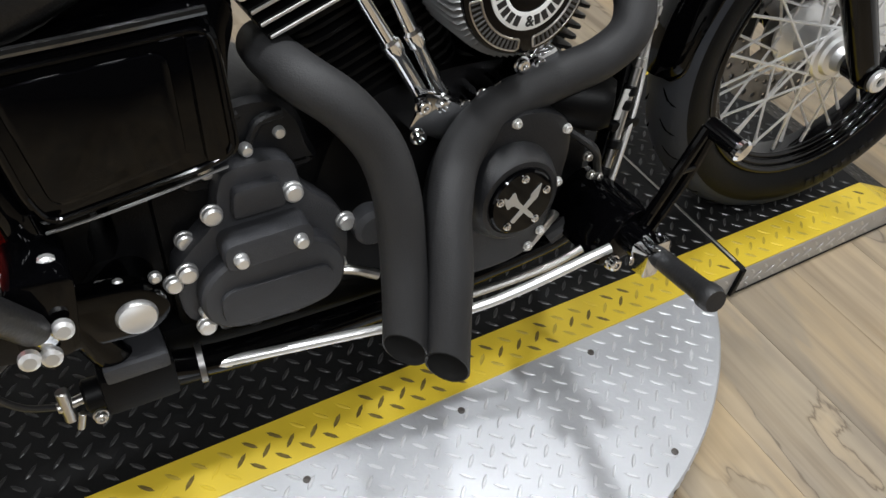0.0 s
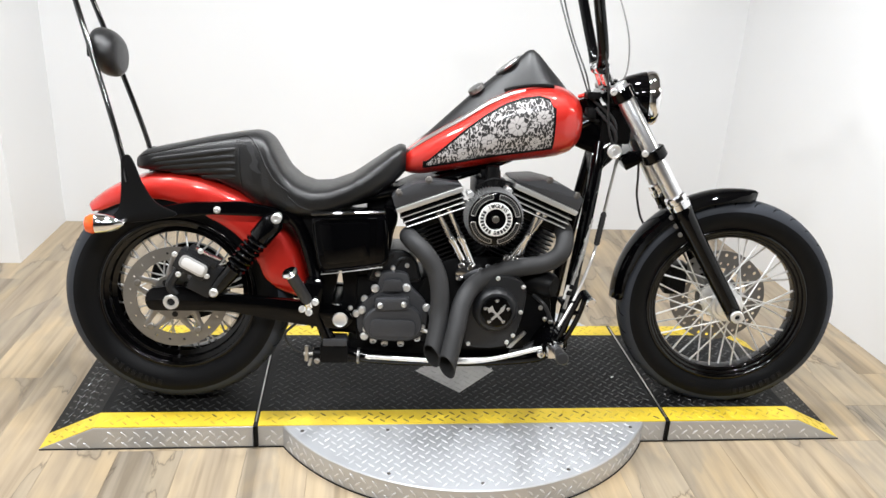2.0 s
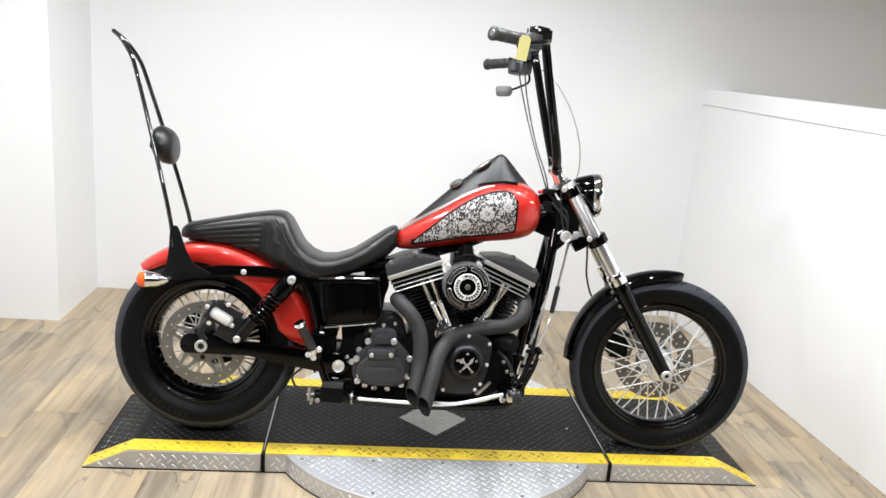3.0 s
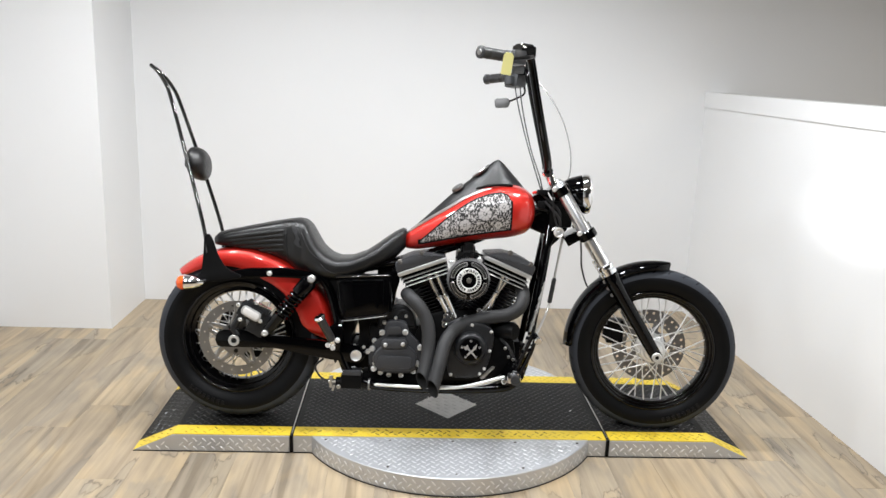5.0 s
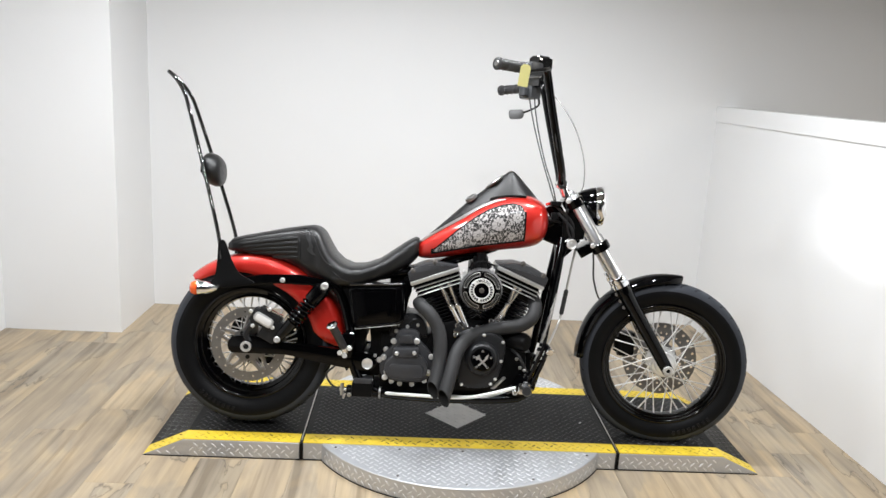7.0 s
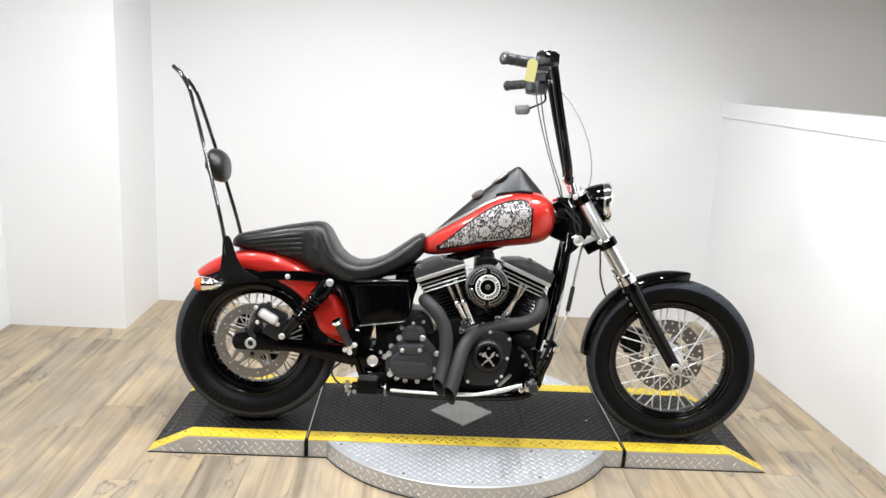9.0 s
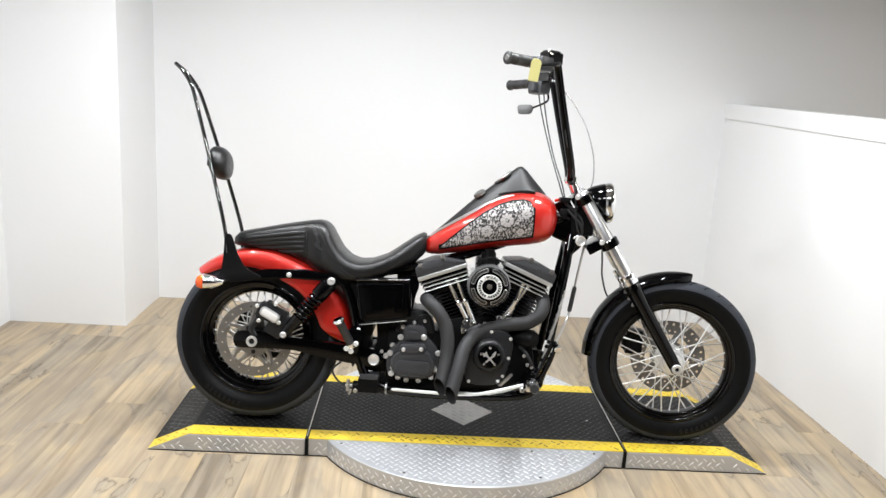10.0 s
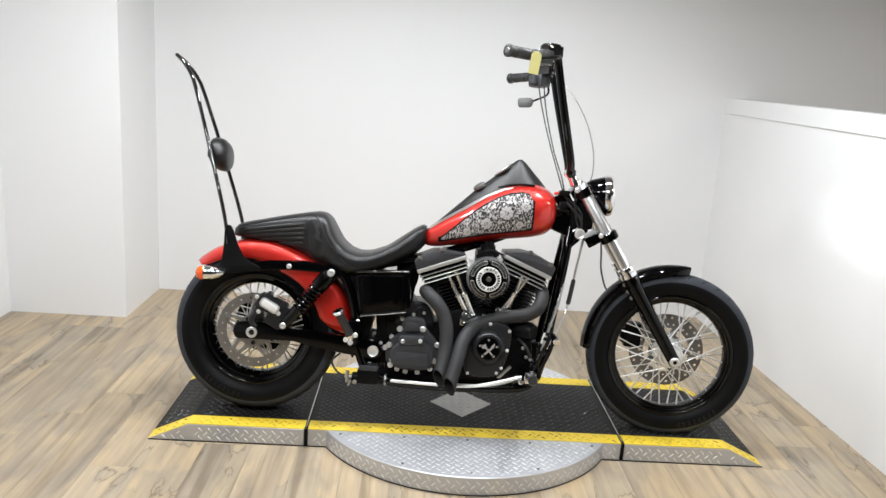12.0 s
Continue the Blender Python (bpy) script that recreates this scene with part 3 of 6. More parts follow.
lathe(bm, [(-0.003, 0.030), (-0.003, 0.066), (0.003, 0.066), (0.003, 0.030)], (RX, -0.088, RZ), (0, 1, 0), 48, closed=True)
for i in range(5):
    a = 2 * math.pi * (i + 0.2) / 5
    for lead in (-0.16, 0.16):
        tube(bm, [(RX + r * math.cos(a + lead * q), -0.088, RZ + r * math.sin(a + lead * q)) for r, q in ((0.060, 2.0), (0.080, 1.5), (0.097, 1.0), (0.115, 0.7))], [0.013, 0.009, 0.007, 0.009], 8, 2, flat=0.25)
    lathe(bm, [(0, 0), (0, 0.0095), (0.004, 0.0095), (0.006, 0.007), (0.006, 0)], (RX + 0.112 * math.cos(a), -0.090, RZ + 0.112 * math.sin(a)), (0, -1, 0), 14)
part("brake_disc", bm, DISC, rear_wheel, "drilled steel brake disc")
# small dark discs for the shade in the carrier's holes
for i in range(5):
    a = 2 * math.pi * (i + 0.7) / 5
    part("carrier_hole", lathe(B(), [(0.0, 0.0085), (0.0015, 0.0085), (0.0015, 0)], (RX + 0.050 * math.cos(a), -0.0912, RZ + 0.050 * math.sin(a)), (0, -1, 0), 16), GAP_SHADE, rear_wheel)
bm = lathe(B(), [(0, 0.03), (0, 0.115), (0.004, 0.120), (0.026, 0.120), (0.030, 0.115), (0.030, 0.03)], (RX, 0.088, RZ), (0, 1, 0), 60)
part("belt_pulley", bm, SATIN, rear_wheel, "dark belt pulley on the far side")

front_wheel = part("front_wheel", rim_ring(B(), (FX, 0, FZ), 0.236, 0.075, STEER), RIM, bike, "gloss black spoked front rim")
part("tyre", tyre(B(), (FX, 0, FZ), 0.330, 0.106, 0.243, STEER), RUBBER, front_wheel, "black front tyre with sweeping grooves")
part("tread", tread_of((FX, 0, FZ), 0.330, 0.106, 0.243, STEER), TREAD, front_wheel)
part("tread_pattern", grooves_of((FX, 0, FZ), 0.330, 0.106, 0.243, 34, STEER), GROOVE, front_wheel, "", True, "stuff")
rim_beads(front_wheel, (FX, 0, FZ), 0.236, 0.075, STEER, 0.026)
sidewall_bars(front_wheel, (FX, 0, FZ), 0.283, -0.0526, 282, 312, 8, STEER)
bm = lathe(B(), [(-0.07, 0), (-0.07, 0.02), (-0.056, 0.024), (-0.053, 0.034), (-0.047, 0.038), (-0.045, 0.047), (-0.041, 0.050), (-0.037, 0.047), (-0.034, 0.032), (-0.022, 0.026), (0.0, 0.025), (0.02, 0.027), (0.025, 0.03), (0.03, 0.05), (0.038, 0.06), (0.046, 0.058), (0.06, 0.03), (0.06, 0)], (FX, 0, FZ), (0, 1, 0), 40)
part("hub", moved(bm, STEER), BOLT, front_wheel, "bright alloy wheel hub")
spokes(front_wheel, (FX, 0, FZ), 0.046, 0.214, 0.038, 0.008, 40, STEER)
bm = brake_disc(B(), (FX, 0.062, FZ), 0.092, 0.149, 30, 0.005, 2)
lathe(bm, [(-0.002, 0.045), (-0.002, 0.07), (0.002, 0.07), (0.002, 0.045)], (FX, 0.058, FZ), (0, 1, 0), 40, closed=True)
for i in range(5):
    a = 2 * math.pi * i / 5
    tube(bm, [(FX + 0.06 * math.cos(a), 0.058, FZ + 0.06 * math.sin(a)), (FX + 0.097 * math.cos(a), 0.06, FZ + 0.097 * math.sin(a))], 0.013, 8, 1, flat=0.25)
part("brake_disc", moved(bm, STEER), DARKSTEEL, front_wheel, "drilled steel brake disc")


# ---- fenders
def fender(c, R0, half, keys, a0, a1, thick, steps=44, swell=((0, 0), (1, 0)), crown=2.6):
    """A crowned mudguard swept round a wheel; keys give the inner edge's radius along the sweep."""
    bm, rings = B(), []
    for i in range(steps + 1):
        t = i / steps
        a = radians(a0 + (a1 - a0) * t)
        rin, wide = shape(t, keys)
        R = R0 + shape(t, swell)[0]
        sec = []
        for k in range(21):
            u = -1 + k / 10
            if abs(u) > 0.55:
                e = (abs(u) - 0.55) / 0.45
                r, y = R - 0.030 - (R - 0.030 - rin) * e, math.copysign(half * wide * (0.985 + 0.02 * math.sin(e * 3)), u)
            else:
                e = abs(u) / 0.55
                r, y = R - 0.030 * e ** crown, math.copysign(half * wide * (1 - (1 - e) ** 1.35), u) * 0.985
                if 0.55 < e < 0.75:
                    r += 0.002
            sec.append((r, y))
        for r, y in [(r - thick, y * 0.97) for r, y in sec[::-1]]:
            sec.append((r, y))
        rings.append([bm.verts.new((c[0] + r * math.cos(a), y, c[1] + r * math.sin(a))) for r, y in sec])
    skin(bm, rings, True)
    return bm


part("rear_fender", fender((RX, RZ), 0.357, 0.096, [(0, 0.340, 0.8), (0.02, 0.312, 0.92), (0.05, 0.285, 0.98), (0.10, 0.262, 1), (0.5, 0.256, 1), (0.75, 0.29, 1), (0.97, 0.315, 0.97), (1, 0.33, 0.9)], 1, 132, 0.004, 44, ((0, 0.024), (0.16, 0.024), (0.36, 0.008), (0.5, 0), (1, 0))), RED, bike, "metallic red rear mudguard")
part("front_fender", moved(fender((FX - 0.003, FZ + 0.009), 0.352, 0.059, [(0, 0.350, 0.35), (0.05, 0.343, 0.8), (0.2, 0.322, 1), (0.8, 0.318, 1), (0.97, 0.327, 0.95), (1, 0.337, 0.7)], 81, 181, 0.004, crown=1.7), STEER), GLOSS, bike, "short gloss black front mudguard")

for s in SIDES:
    bm = B()
    plate(bm, rounded([(-0.965, 0.541), (-0.70, 0.573), (-0.56, 0.571), (-0.49, 0.550), (-0.485, 0.578), (-0.53, 0.598), (-0.62, 0.612), (-0.76, 0.607), (-0.95, 0.572)], 0.016), s * 0.108, s * 0.128, 0.005)
    strut = part("fender_strut", bm, GLOSS, bike, "gloss black steel mudguard strut")
    bm = B()
    plate(bm, smooth_outline([(-0.978, 0.548), (-0.945, 0.585), (-0.935, 0.65), (-0.932, 0.715), (-0.918, 0.733), (-0.902, 0.718), (-0.878, 0.655), (-0.845, 0.605), (-0.79, 0.572), (-0.88, 0.552)], 4), s * 0.127, s * 0.137, 0.003)
    part("upright_bracket", bm, SATIN, strut)
    bm = B()
    bolt(bm, (-0.683, s * 0.128, 0.588), 0.008, 0.01, (0, s, 0))
    part("strut_bolt", bm, BOLT, strut)

# ---- sissy bar
bm = B()
for s in SIDES:
    tube(bm, [(-0.918, s * 0.132, 0.66), (-0.943, s * 0.122, 0.78), (-1.025, s * 0.084, 1.05), (-1.087, s * 0.053, 1.24), (-1.113, s * 0.039, 1.30), (-1.15, s * 0.020, 1.349), (-1.185, 0, 1.378)], 0.0075, 12)
sissy = part("sissy_bar", bm, BLACKCHROME, bike, "tall thin gloss black sissy bar")
bm = B()
rings = []
for i in range(13):
    a = -math.pi / 2 + math.pi * i / 12
    rings.append([bm.verts.new((-0.994 + 0.040 * math.sin(a) * 0.98, 0.088 * math.cos(a) ** 0.45 * math.cos(b) if abs(math.cos(a)) > 1e-6 else 0, 1.0 + 0.064 * max(math.cos(a), 0) ** 0.45 * math.sin(b) - 0.012 * math.sin(a))) for b in [2 * math.pi * j / 32 for j in range(32)]])
skin(bm, rings[1:-1], True)
part("backrest_pad", bm, LEATHER, sissy, "small oval black padded backrest")
part("pad_bracket", box(B(), (-1.026, -0.080, 0.985), (-1.016, 0.080, 1.012), 0.004), SATIN, sissy)

# ---- seat
SEAT = [(-0.912, 0.686, 0.722, 0.062), (-0.897, 0.682, 0.738, 0.077), (-0.860, 0.680, 0.748, 0.084), (-0.780, 0.674, 0.766, 0.090), (-0.700, 0.655, 0.784, 0.095),
        (-0.630, 0.622, 0.797, 0.099), (-0.592, 0.594, 0.802, 0.111), (-0.566, 0.582, 0.798, 0.115), (-0.545, 0.574, 0.778, 0.126), (-0.523, 0.568, 0.738, 0.132), (-0.500, 0.563, 0.698, 0.138),
        (-0.466, 0.560, 0.668, 0.143), (-0.428, 0.563, 0.654, 0.145), (-0.380, 0.572, 0.657, 0.145), (-0.320, 0.594, 0.680, 0.138), (-0.260, 0.622, 0.724, 0.122), (-0.210, 0.652, 0.760, 0.101), (-0.180, 0.682, 0.776, 0.082), (-0.166, 0.700, 0.770, 0.066)]


def seat_side(x, z):
    """The flank's distance from the middle at a height."""
    zb, zt, w = shape(x, SEAT)
    sa = min(0.999, abs(z - (zb + zt) / 2) / ((zt - zb) / 2)) ** (1 / (0.6 if x < -0.56 else 0.7))
    return w * math.sqrt(1 - sa * sa) ** (0.62 if x < -0.56 else 0.75)


bm, rings = B(), []
for i in range(121):
    x = -0.912 + 0.746 * i / 120
    zb, zt, w = shape(x, SEAT)
    ring = []
    for k in range(112):
        a = 2 * math.pi * k / 112
        ca, sa = math.cos(a), math.sin(a)
        e = 0.62 if x < -0.56 else 0.75
        py = w * math.copysign(abs(ca) ** e, ca)
        pz = (zb + zt) / 2 + (zt - zb) / 2 * math.copysign(abs(sa) ** (0.6 if x < -0.56 else 0.7), sa)
        if x > -0.56 and sa > 0:
            pz += 0.008 * (abs(py) / w) ** 2 * (zt - zb) / 0.1 * (1 if x < -0.3 else 0.3)
        ring.append(bm.verts.new((x, py, pz)))
    rings.append(ring)
skin(bm, rings, True)
bmesh.ops.smooth_vert(bm, verts=bm.verts, factor=0.5, use_axis_x=False, use_axis_y=True, use_axis_z=True)
seat = part("seat", bm, LEATHER, bike, "stepped black leather two-up seat")
for s in SIDES:
    for k in range(5):
        line = []
        for q in range(9):
            x = -0.888 + 0.010 * (4 - k) + (0.250 - 0.010 * (4 - k)) * q / 8
            z = 0.676 + 0.0185 * k + (x + 0.64) * (0.02 + 0.035 * k)
            if z > shape(x, SEAT)[0] + 0.004:
                line.append((x, s * (seat_side(x, z) - 0.0066), z))
        part("pleat", tube(B(), line, [0.004] + [0.0112] * 7 + [0.009], 14, 3, flat=0.85), LEATHER, seat)
    edge = [(x, s * (seat_side(x, shape(x, SEAT)[1] - 0.012) + 0.0005), shape(x, SEAT)[1] - 0.012) for x in (-0.900, -0.88, -0.83, -0.76, -0.69, -0.63, -0.605)]
    edge += [(x, s * (seat_side(x, z) + 0.0008), z) for x, z in ((-0.582, 0.770), (-0.566, 0.742), (-0.548, 0.706), (-0.525, 0.672), (-0.490, 0.645))]
    part("edge_piping", tube(B(), edge, 0.0024, 8, 6), LEATHER, seat)
    part("panel_seam", tube(B(), [(x, s * (seat_side(x, z) + 0.0005), z) for x, z in ((-0.632, 0.776), (-0.629, 0.74), (-0.626, 0.70), (-0.622, 0.66), (-0.619, 0.63))], 0.002, 8, 4), LEATHER, seat)
    bm = B()
    rows = []
    for k in range(9):
        z = 0.690 + 0.0105 * k
        mid, half = -0.568 - 0.0042 * k - 0.010 * (k in (1, 2)), (0.007, 0.010, 0.011, 0.009, 0.006, 0.006, 0.009, 0.009, 0.005)[k]
        rows.append([bm.verts.new((mid + half * q, s * (seat_side(mid + half * q, z) + 0.0012), z)) for q in (-1, 0, 1)])
    skin(bm, rows, False, False)
    bmesh.ops.solidify(bm, geom=bm.faces[:], thickness=0.0012)
    part("side_patch", bm, PATCH, seat, "small dark grey emblem patch")
    line = []
    for x, f in ((-0.490, 0.55), (-0.465, 0.46), (-0.440, 0.38), (-0.410, 0.30), (-0.380, 0.22), (-0.350, 0.14), (-0.325, 0.06)):
        z = shape(x, SEAT)[0] + f * (shape(x, SEAT)[1] - shape(x, SEAT)[0])
        line.append((x, s * (seat_side(x, z) + 0.0003), z))
    part("seam_piping", tube(B(), line, 0.0019, 6, 4), LEATHER, seat)

# ---- fuel tank
TANK = [(-0.178, 0.722, 0.012, 0.030), (-0.172, 0.724, 0.026, 0.045), (-0.155, 0.730, 0.038, 0.060), (-0.12, 0.743, 0.052, 0.076), (-0.06, 0.768, 0.068, 0.097), (0.0, 0.793, 0.082, 0.116), (0.06, 0.820, 0.097, 0.132),
        (0.12, 0.840, 0.107, 0.144), (0.18, 0.854, 0.112, 0.152), (0.23, 0.858, 0.110, 0.153), (0.27, 0.858, 0.102, 0.147), (0.30, 0.857, 0.090, 0.134), (0.322, 0.857, 0.072, 0.112), (0.334, 0.858, 0.048, 0.08), (0.338, 0.858, 0.025, 0.045)]


def tank_side(x, z, out=0.0):
    zc, h, w = shape(x, TANK)
    return (w + out) * max(0.0, 1 - min(1, abs(z - zc) / (h + out)) ** 2.7) ** (1 / 2.3)


bm, rings = B(), []
for i in range(64):
    t = i / 63
    x = -0.178 + 0.516 * (t + 0.06 * math.sin(2 * math.pi * t) * -1)
    zc, h, w = shape(x, TANK)
    ring = []
    for k in range(48):
        a = 2 * math.pi * k / 48
        ca, sa = math.cos(a), math.sin(a)
        ring.append(bm.verts.new((x, w * math.copysign(abs(ca) ** (2 / 2.3), ca), zc + h * math.copysign(abs(sa) ** (2 / 2.7), sa))))
    rings.append(ring)
skin(bm, rings, True)
for _ in range(2):
    bmesh.ops.smooth_vert(bm, verts=bm.verts, factor=0.5, use_axis_x=False, use_axis_y=True, use_axis_z=True)
tank = part("fuel_tank", bm, RED, bike, "metallic red teardrop fuel tank")


FLOWERS = ((0.061, 0.799, 0.021), (0.134, 0.845, 0.026), (0.204, 0.872, 0.020), (-0.010, 0.762, 0.016), (0.186, 0.803, 0.015))


def lace_material():
    """Grey flowers with petals, leaf curls between them, on black."""
    m = material("lace_print", (0.02, 0.02, 0.02), 0.35, coat=0.5)
    nt = m.node_tree
    L = nt.links.new
    p = nt.nodes["Principled BSDF"]
    co, sep, flat = node(m, "ShaderNodeTexCoord"), node(m, "ShaderNodeSeparateXYZ"), node(m, "ShaderNodeCombineXYZ")
    L(co.outputs["Object"], sep.inputs[0])
    L(sep.outputs["X"], flat.inputs["X"])
    L(sep.outputs["Z"], flat.inputs["Y"])

    def calc(op, a, b=None):
        n = node(m, "ShaderNodeMath")
        n.operation = op
        for k, v in enumerate((a, b)):
            if v is None:
                continue
            if isinstance(v, (int, float)):
                n.inputs[k].default_value = v
            else:
                L(v, n.inputs[k])
        return n.outputs[0]

    def step(v, lo, hi):
        n = node(m, "ShaderNodeMapRange")
        n.inputs["From Min"].default_value, n.inputs["From Max"].default_value = lo, hi
        L(v, n.inputs["Value"])
        return n.outputs["Result"]

    upright = node(m, "ShaderNodeMapping")
    upright.inputs["Scale"].default_value = (1.5, 0.8, 1.0)
    L(flat.outputs[0], upright.inputs["Vector"])

    def noise_at(scale, detail):
        n = node(m, "ShaderNodeTexNoise", Scale=scale, Detail=detail)
        L(upright.outputs[0], n.inputs["Vector"])
        return n.outputs["Fac"]

    bend = calc("MULTIPLY", calc("SUBTRACT", noise_at(55, 3), 0.5), 0.020)
    px, pz = calc("ADD", sep.outputs["X"], bend), calc("ADD", sep.outputs["Z"], bend)
    flower, near = None, None
    for fx, fz, fr in FLOWERS:
        dx, dz = calc("SUBTRACT", px, fx), calc("SUBTRACT", pz, fz)
        d = calc("POWER", calc("ADD", calc("MULTIPLY", dx, dx), calc("MULTIPLY", dz, dz)), 0.5)
        petal = calc("COSINE", calc("MULTIPLY", calc("ARCTAN2", dz, dx), 9.0))
        r = calc("ADD", calc("DIVIDE", d, fr), calc("MULTIPLY", petal, 0.09))
        heart = step(calc("ABSOLUTE", calc("SUBTRACT", calc("DIVIDE", d, fr), 0.27)), 0.02, 0.10)
        ribs = calc("MAXIMUM", step(petal, 0.9, 0.55), step(r, 0.62, 0.5))
        one = calc("MULTIPLY", calc("MULTIPLY", step(r, 1.0, 0.93), heart), calc("ADD", 0.5, calc("MULTIPLY", ribs, 0.3)))
        halo = step(r, 1.08, 1.2)
        flower = one if flower is None else calc("MAXIMUM", flower, one)
        near = halo if near is None else calc("MINIMUM", near, halo)
    curl = step(calc("ABSOLUTE", calc("SUBTRACT", noise_at(62, 1.0), 0.5)), 0.05, 0.02)
    leaf = step(noise_at(95, 1.5), 0.57, 0.62)
    rest = calc("MULTIPLY", calc("MAXIMUM", curl, leaf), 0.85)
    out = calc("MAXIMUM", flower, calc("MULTIPLY", rest, near))
    mix = node(m, "ShaderNodeMix")
    mix.data_type = "RGBA"
    mix.inputs["A"].default_value, mix.inputs["B"].default_value = (0.010, 0.0095, 0.0095, 1), (0.60, 0.57, 0.56, 1)
    L(out, mix.inputs["Factor"])
    L(mix.outputs["Result"], p.inputs["Base Color"])
    return m


LACE = lace_material()
TOPLINE = [(-0.108, 0.728), (-0.06, 0.772), (0.0, 0.827), (0.05, 0.866), (0.10, 0.897), (0.15, 0.916), (0.195, 0.923), (0.222, 0.915), (0.232, 0.890)]
LOWLINE = [(-0.108, 0.722), (0.0, 0.746), (0.10, 0.767), (0.20, 0.784), (0.232, 0.790)]


def tank_patch(s, grow, lift):
    bm, grid = B(), []
    x0, x1 = -0.108 - grow * 1.6, 0.232 + grow
    for i in range(41):
        x = x0 + (x1 - x0) * i / 40
        zt, zb = shape(x, TOPLINE)[0] + grow, shape(x, LOWLINE)[0] - grow
        grid.append([bm.verts.new((x, s * (tank_side(x, zb + (zt - zb) * k / 14) + lift), zb + (zt - zb) * k / 14)) for k in range(15)])
    skin(bm, grid, False, False)
    back = [[bm.verts.new((v.co.x, v.co.y - s * 0.004, v.co.z)) for v in row] for row in grid]
    edge = lambda g: g[0] + [r[-1] for r in g[1:]] + g[-1][-2::-1] + [r[0] for r in g[-2:0:-1]]
    skin(bm, [edge(grid), edge(back)], False)
    return bm


for s in SIDES:
    part("panel_surround", tank_patch(s, 0.007, 0.003), SATIN, tank, "black border strip of the tank panel")
    part("lace_panel", tank_patch(s, 0.0, 0.0045), LACE, tank, "black and white floral lace-print panel")

# console over the tank: a peaked cover with a bright trim along its edge
CONSOLE = [(-0.176, 0.742, 0.022), (-0.12, 0.796, 0.030), (-0.05, 0.862, 0.040), (0.02, 0.928, 0.052), (0.09, 0.985, 0.058), (0.15, 1.033, 0.058), (0.175, 1.053, 0.052), (0.19, 1.059, 0.046), (0.21, 1.045, 0.044), (0.24, 1.012, 0.042), (0.275, 0.975, 0.038), (0.305, 0.940, 0.030)]
bm, rings = B(), []
for i in range(50):
    x = -0.176 + 0.476 * i / 49
    zt, w = shape(x, CONSOLE)
    zc, h, wt = shape(x, TANK)
    zl = zc + h * 0.60
    ring = []
    for k in range(17):
        u = -1 + k / 8
        wide = w + (wt * 0.62 - w) * abs(u) ** 2.2
        ring.append(bm.verts.new((x, u * wide, zl + max(zt - zl, 0.004) * (1 - abs(u) ** 2.6))))
    ring += [bm.verts.new((x, u * w * 0.8, zl - 0.02)) for u in (1, 0, -1)]
    rings.append(ring)
skin(bm, rings, True)
part("tank_console", bm, CONSOLE_BLACK, tank, "peaked satin black tank console")
for s in SIDES:
    line = [(x, s * shape(x, TANK)[2] * 0.655, shape(x, TANK)[0] + shape(x, TANK)[1] * 0.835) for x in (-0.165, -0.12, -0.06, 0.0, 0.06, 0.12, 0.16)]
    part("trim_strip", tube(B(), line, [0.004, 0.007, 0.0085, 0.009, 0.009, 0.008, 0.004], 8, 4), STEEL, tank, "bright trim strip beside the console")
    bm = tube(B(), [(0.10, s * 0.095, 0.940), (0.14, s * 0.098, 0.950), (0.19, s * 0.098, 0.957), (0.24, s * 0.092, 0.955)], 0.005, 8, 4)
    part("edge_rubber", bm, SATIN, tank)
bm = lathe(B(), [(0, 0), (0, 0.024), (0.006, 0.026), (0.014, 0.024), (0.018, 0.016), (0.02, 0)], (0.035, -0.018, 0.934), (-0.55, -0.1, 0.8), 28)
part("fuel_cap", bm, DARKSTEEL, tank, "small chrome fuel cap")
bm = lathe(B(), [(0, 0), (0, 0.040), (0.006, 0.043), (0.010, 0.040), (0.010, 0.034), (0.008, 0)], (0.125, 0, 1.006), (-0.62, 0, 0.78), 32)
part("dash_gauge", bm, DARKSTEEL, tank, "chrome-rimmed gauge on the console")
part("tank_badge_pin", rod(B(), (0.33, -0.02, 0.93), (0.345, -0.03, 0.935), 0.006), RED, tank)

# ---- frame, swingarm, shocks
bm = B()
for s in SIDES:
    tube(bm, [(0.400, s * 0.030, 0.80), (0.380, s * 0.062, 0.66), (0.345, s * 0.080, 0.45), (0.315, s * 0.092, 0.27), (0.275, s * 0.10, 0.185), (0.18, s * 0.105, 0.160), (-0.10, s * 0.115, 0.155), (-0.33, s * 0.12, 0.18), (-0.40, s * 0.12, 0.28), (-0.42, s * 0.115, 0.42), (-0.46, s * 0.11, 0.54), (-0.50, s * 0.11, 0.585)], 0.0190, 14)
    tube(bm, [(0.36, s * 0.03, 0.86), (0.1, s * 0.035, 0.735), (-0.2, s * 0.06, 0.64), (-0.5, s * 0.105, 0.585)], 0.015, 12)
rod(bm, NECK - UP * 0.10, NECK + UP * 0.085, 0.031, seg=24)
plate(bm, rounded([(0.30, 0.80), (0.36, 0.775), (0.44, 0.755), (0.45, 0.79), (0.40, 0.85), (0.33, 0.86)], 0.02), -0.035, 0.035, 0.006)
part("frame", bm, GLOSS, bike, "gloss black steel tube frame")
bm = B()
for s in SIDES:
    plate(bm, rounded([(-0.875, 0.298), (-0.66, 0.300), (-0.45, 0.262), (-0.33, 0.250), (-0.30, 0.28), (-0.33, 0.318), (-0.50, 0.338), (-0.70, 0.352), (-0.80, 0.372), (-0.875, 0.362), (-0.888, 0.33)], 0.02), s * 0.112, s * 0.138, 0.006)
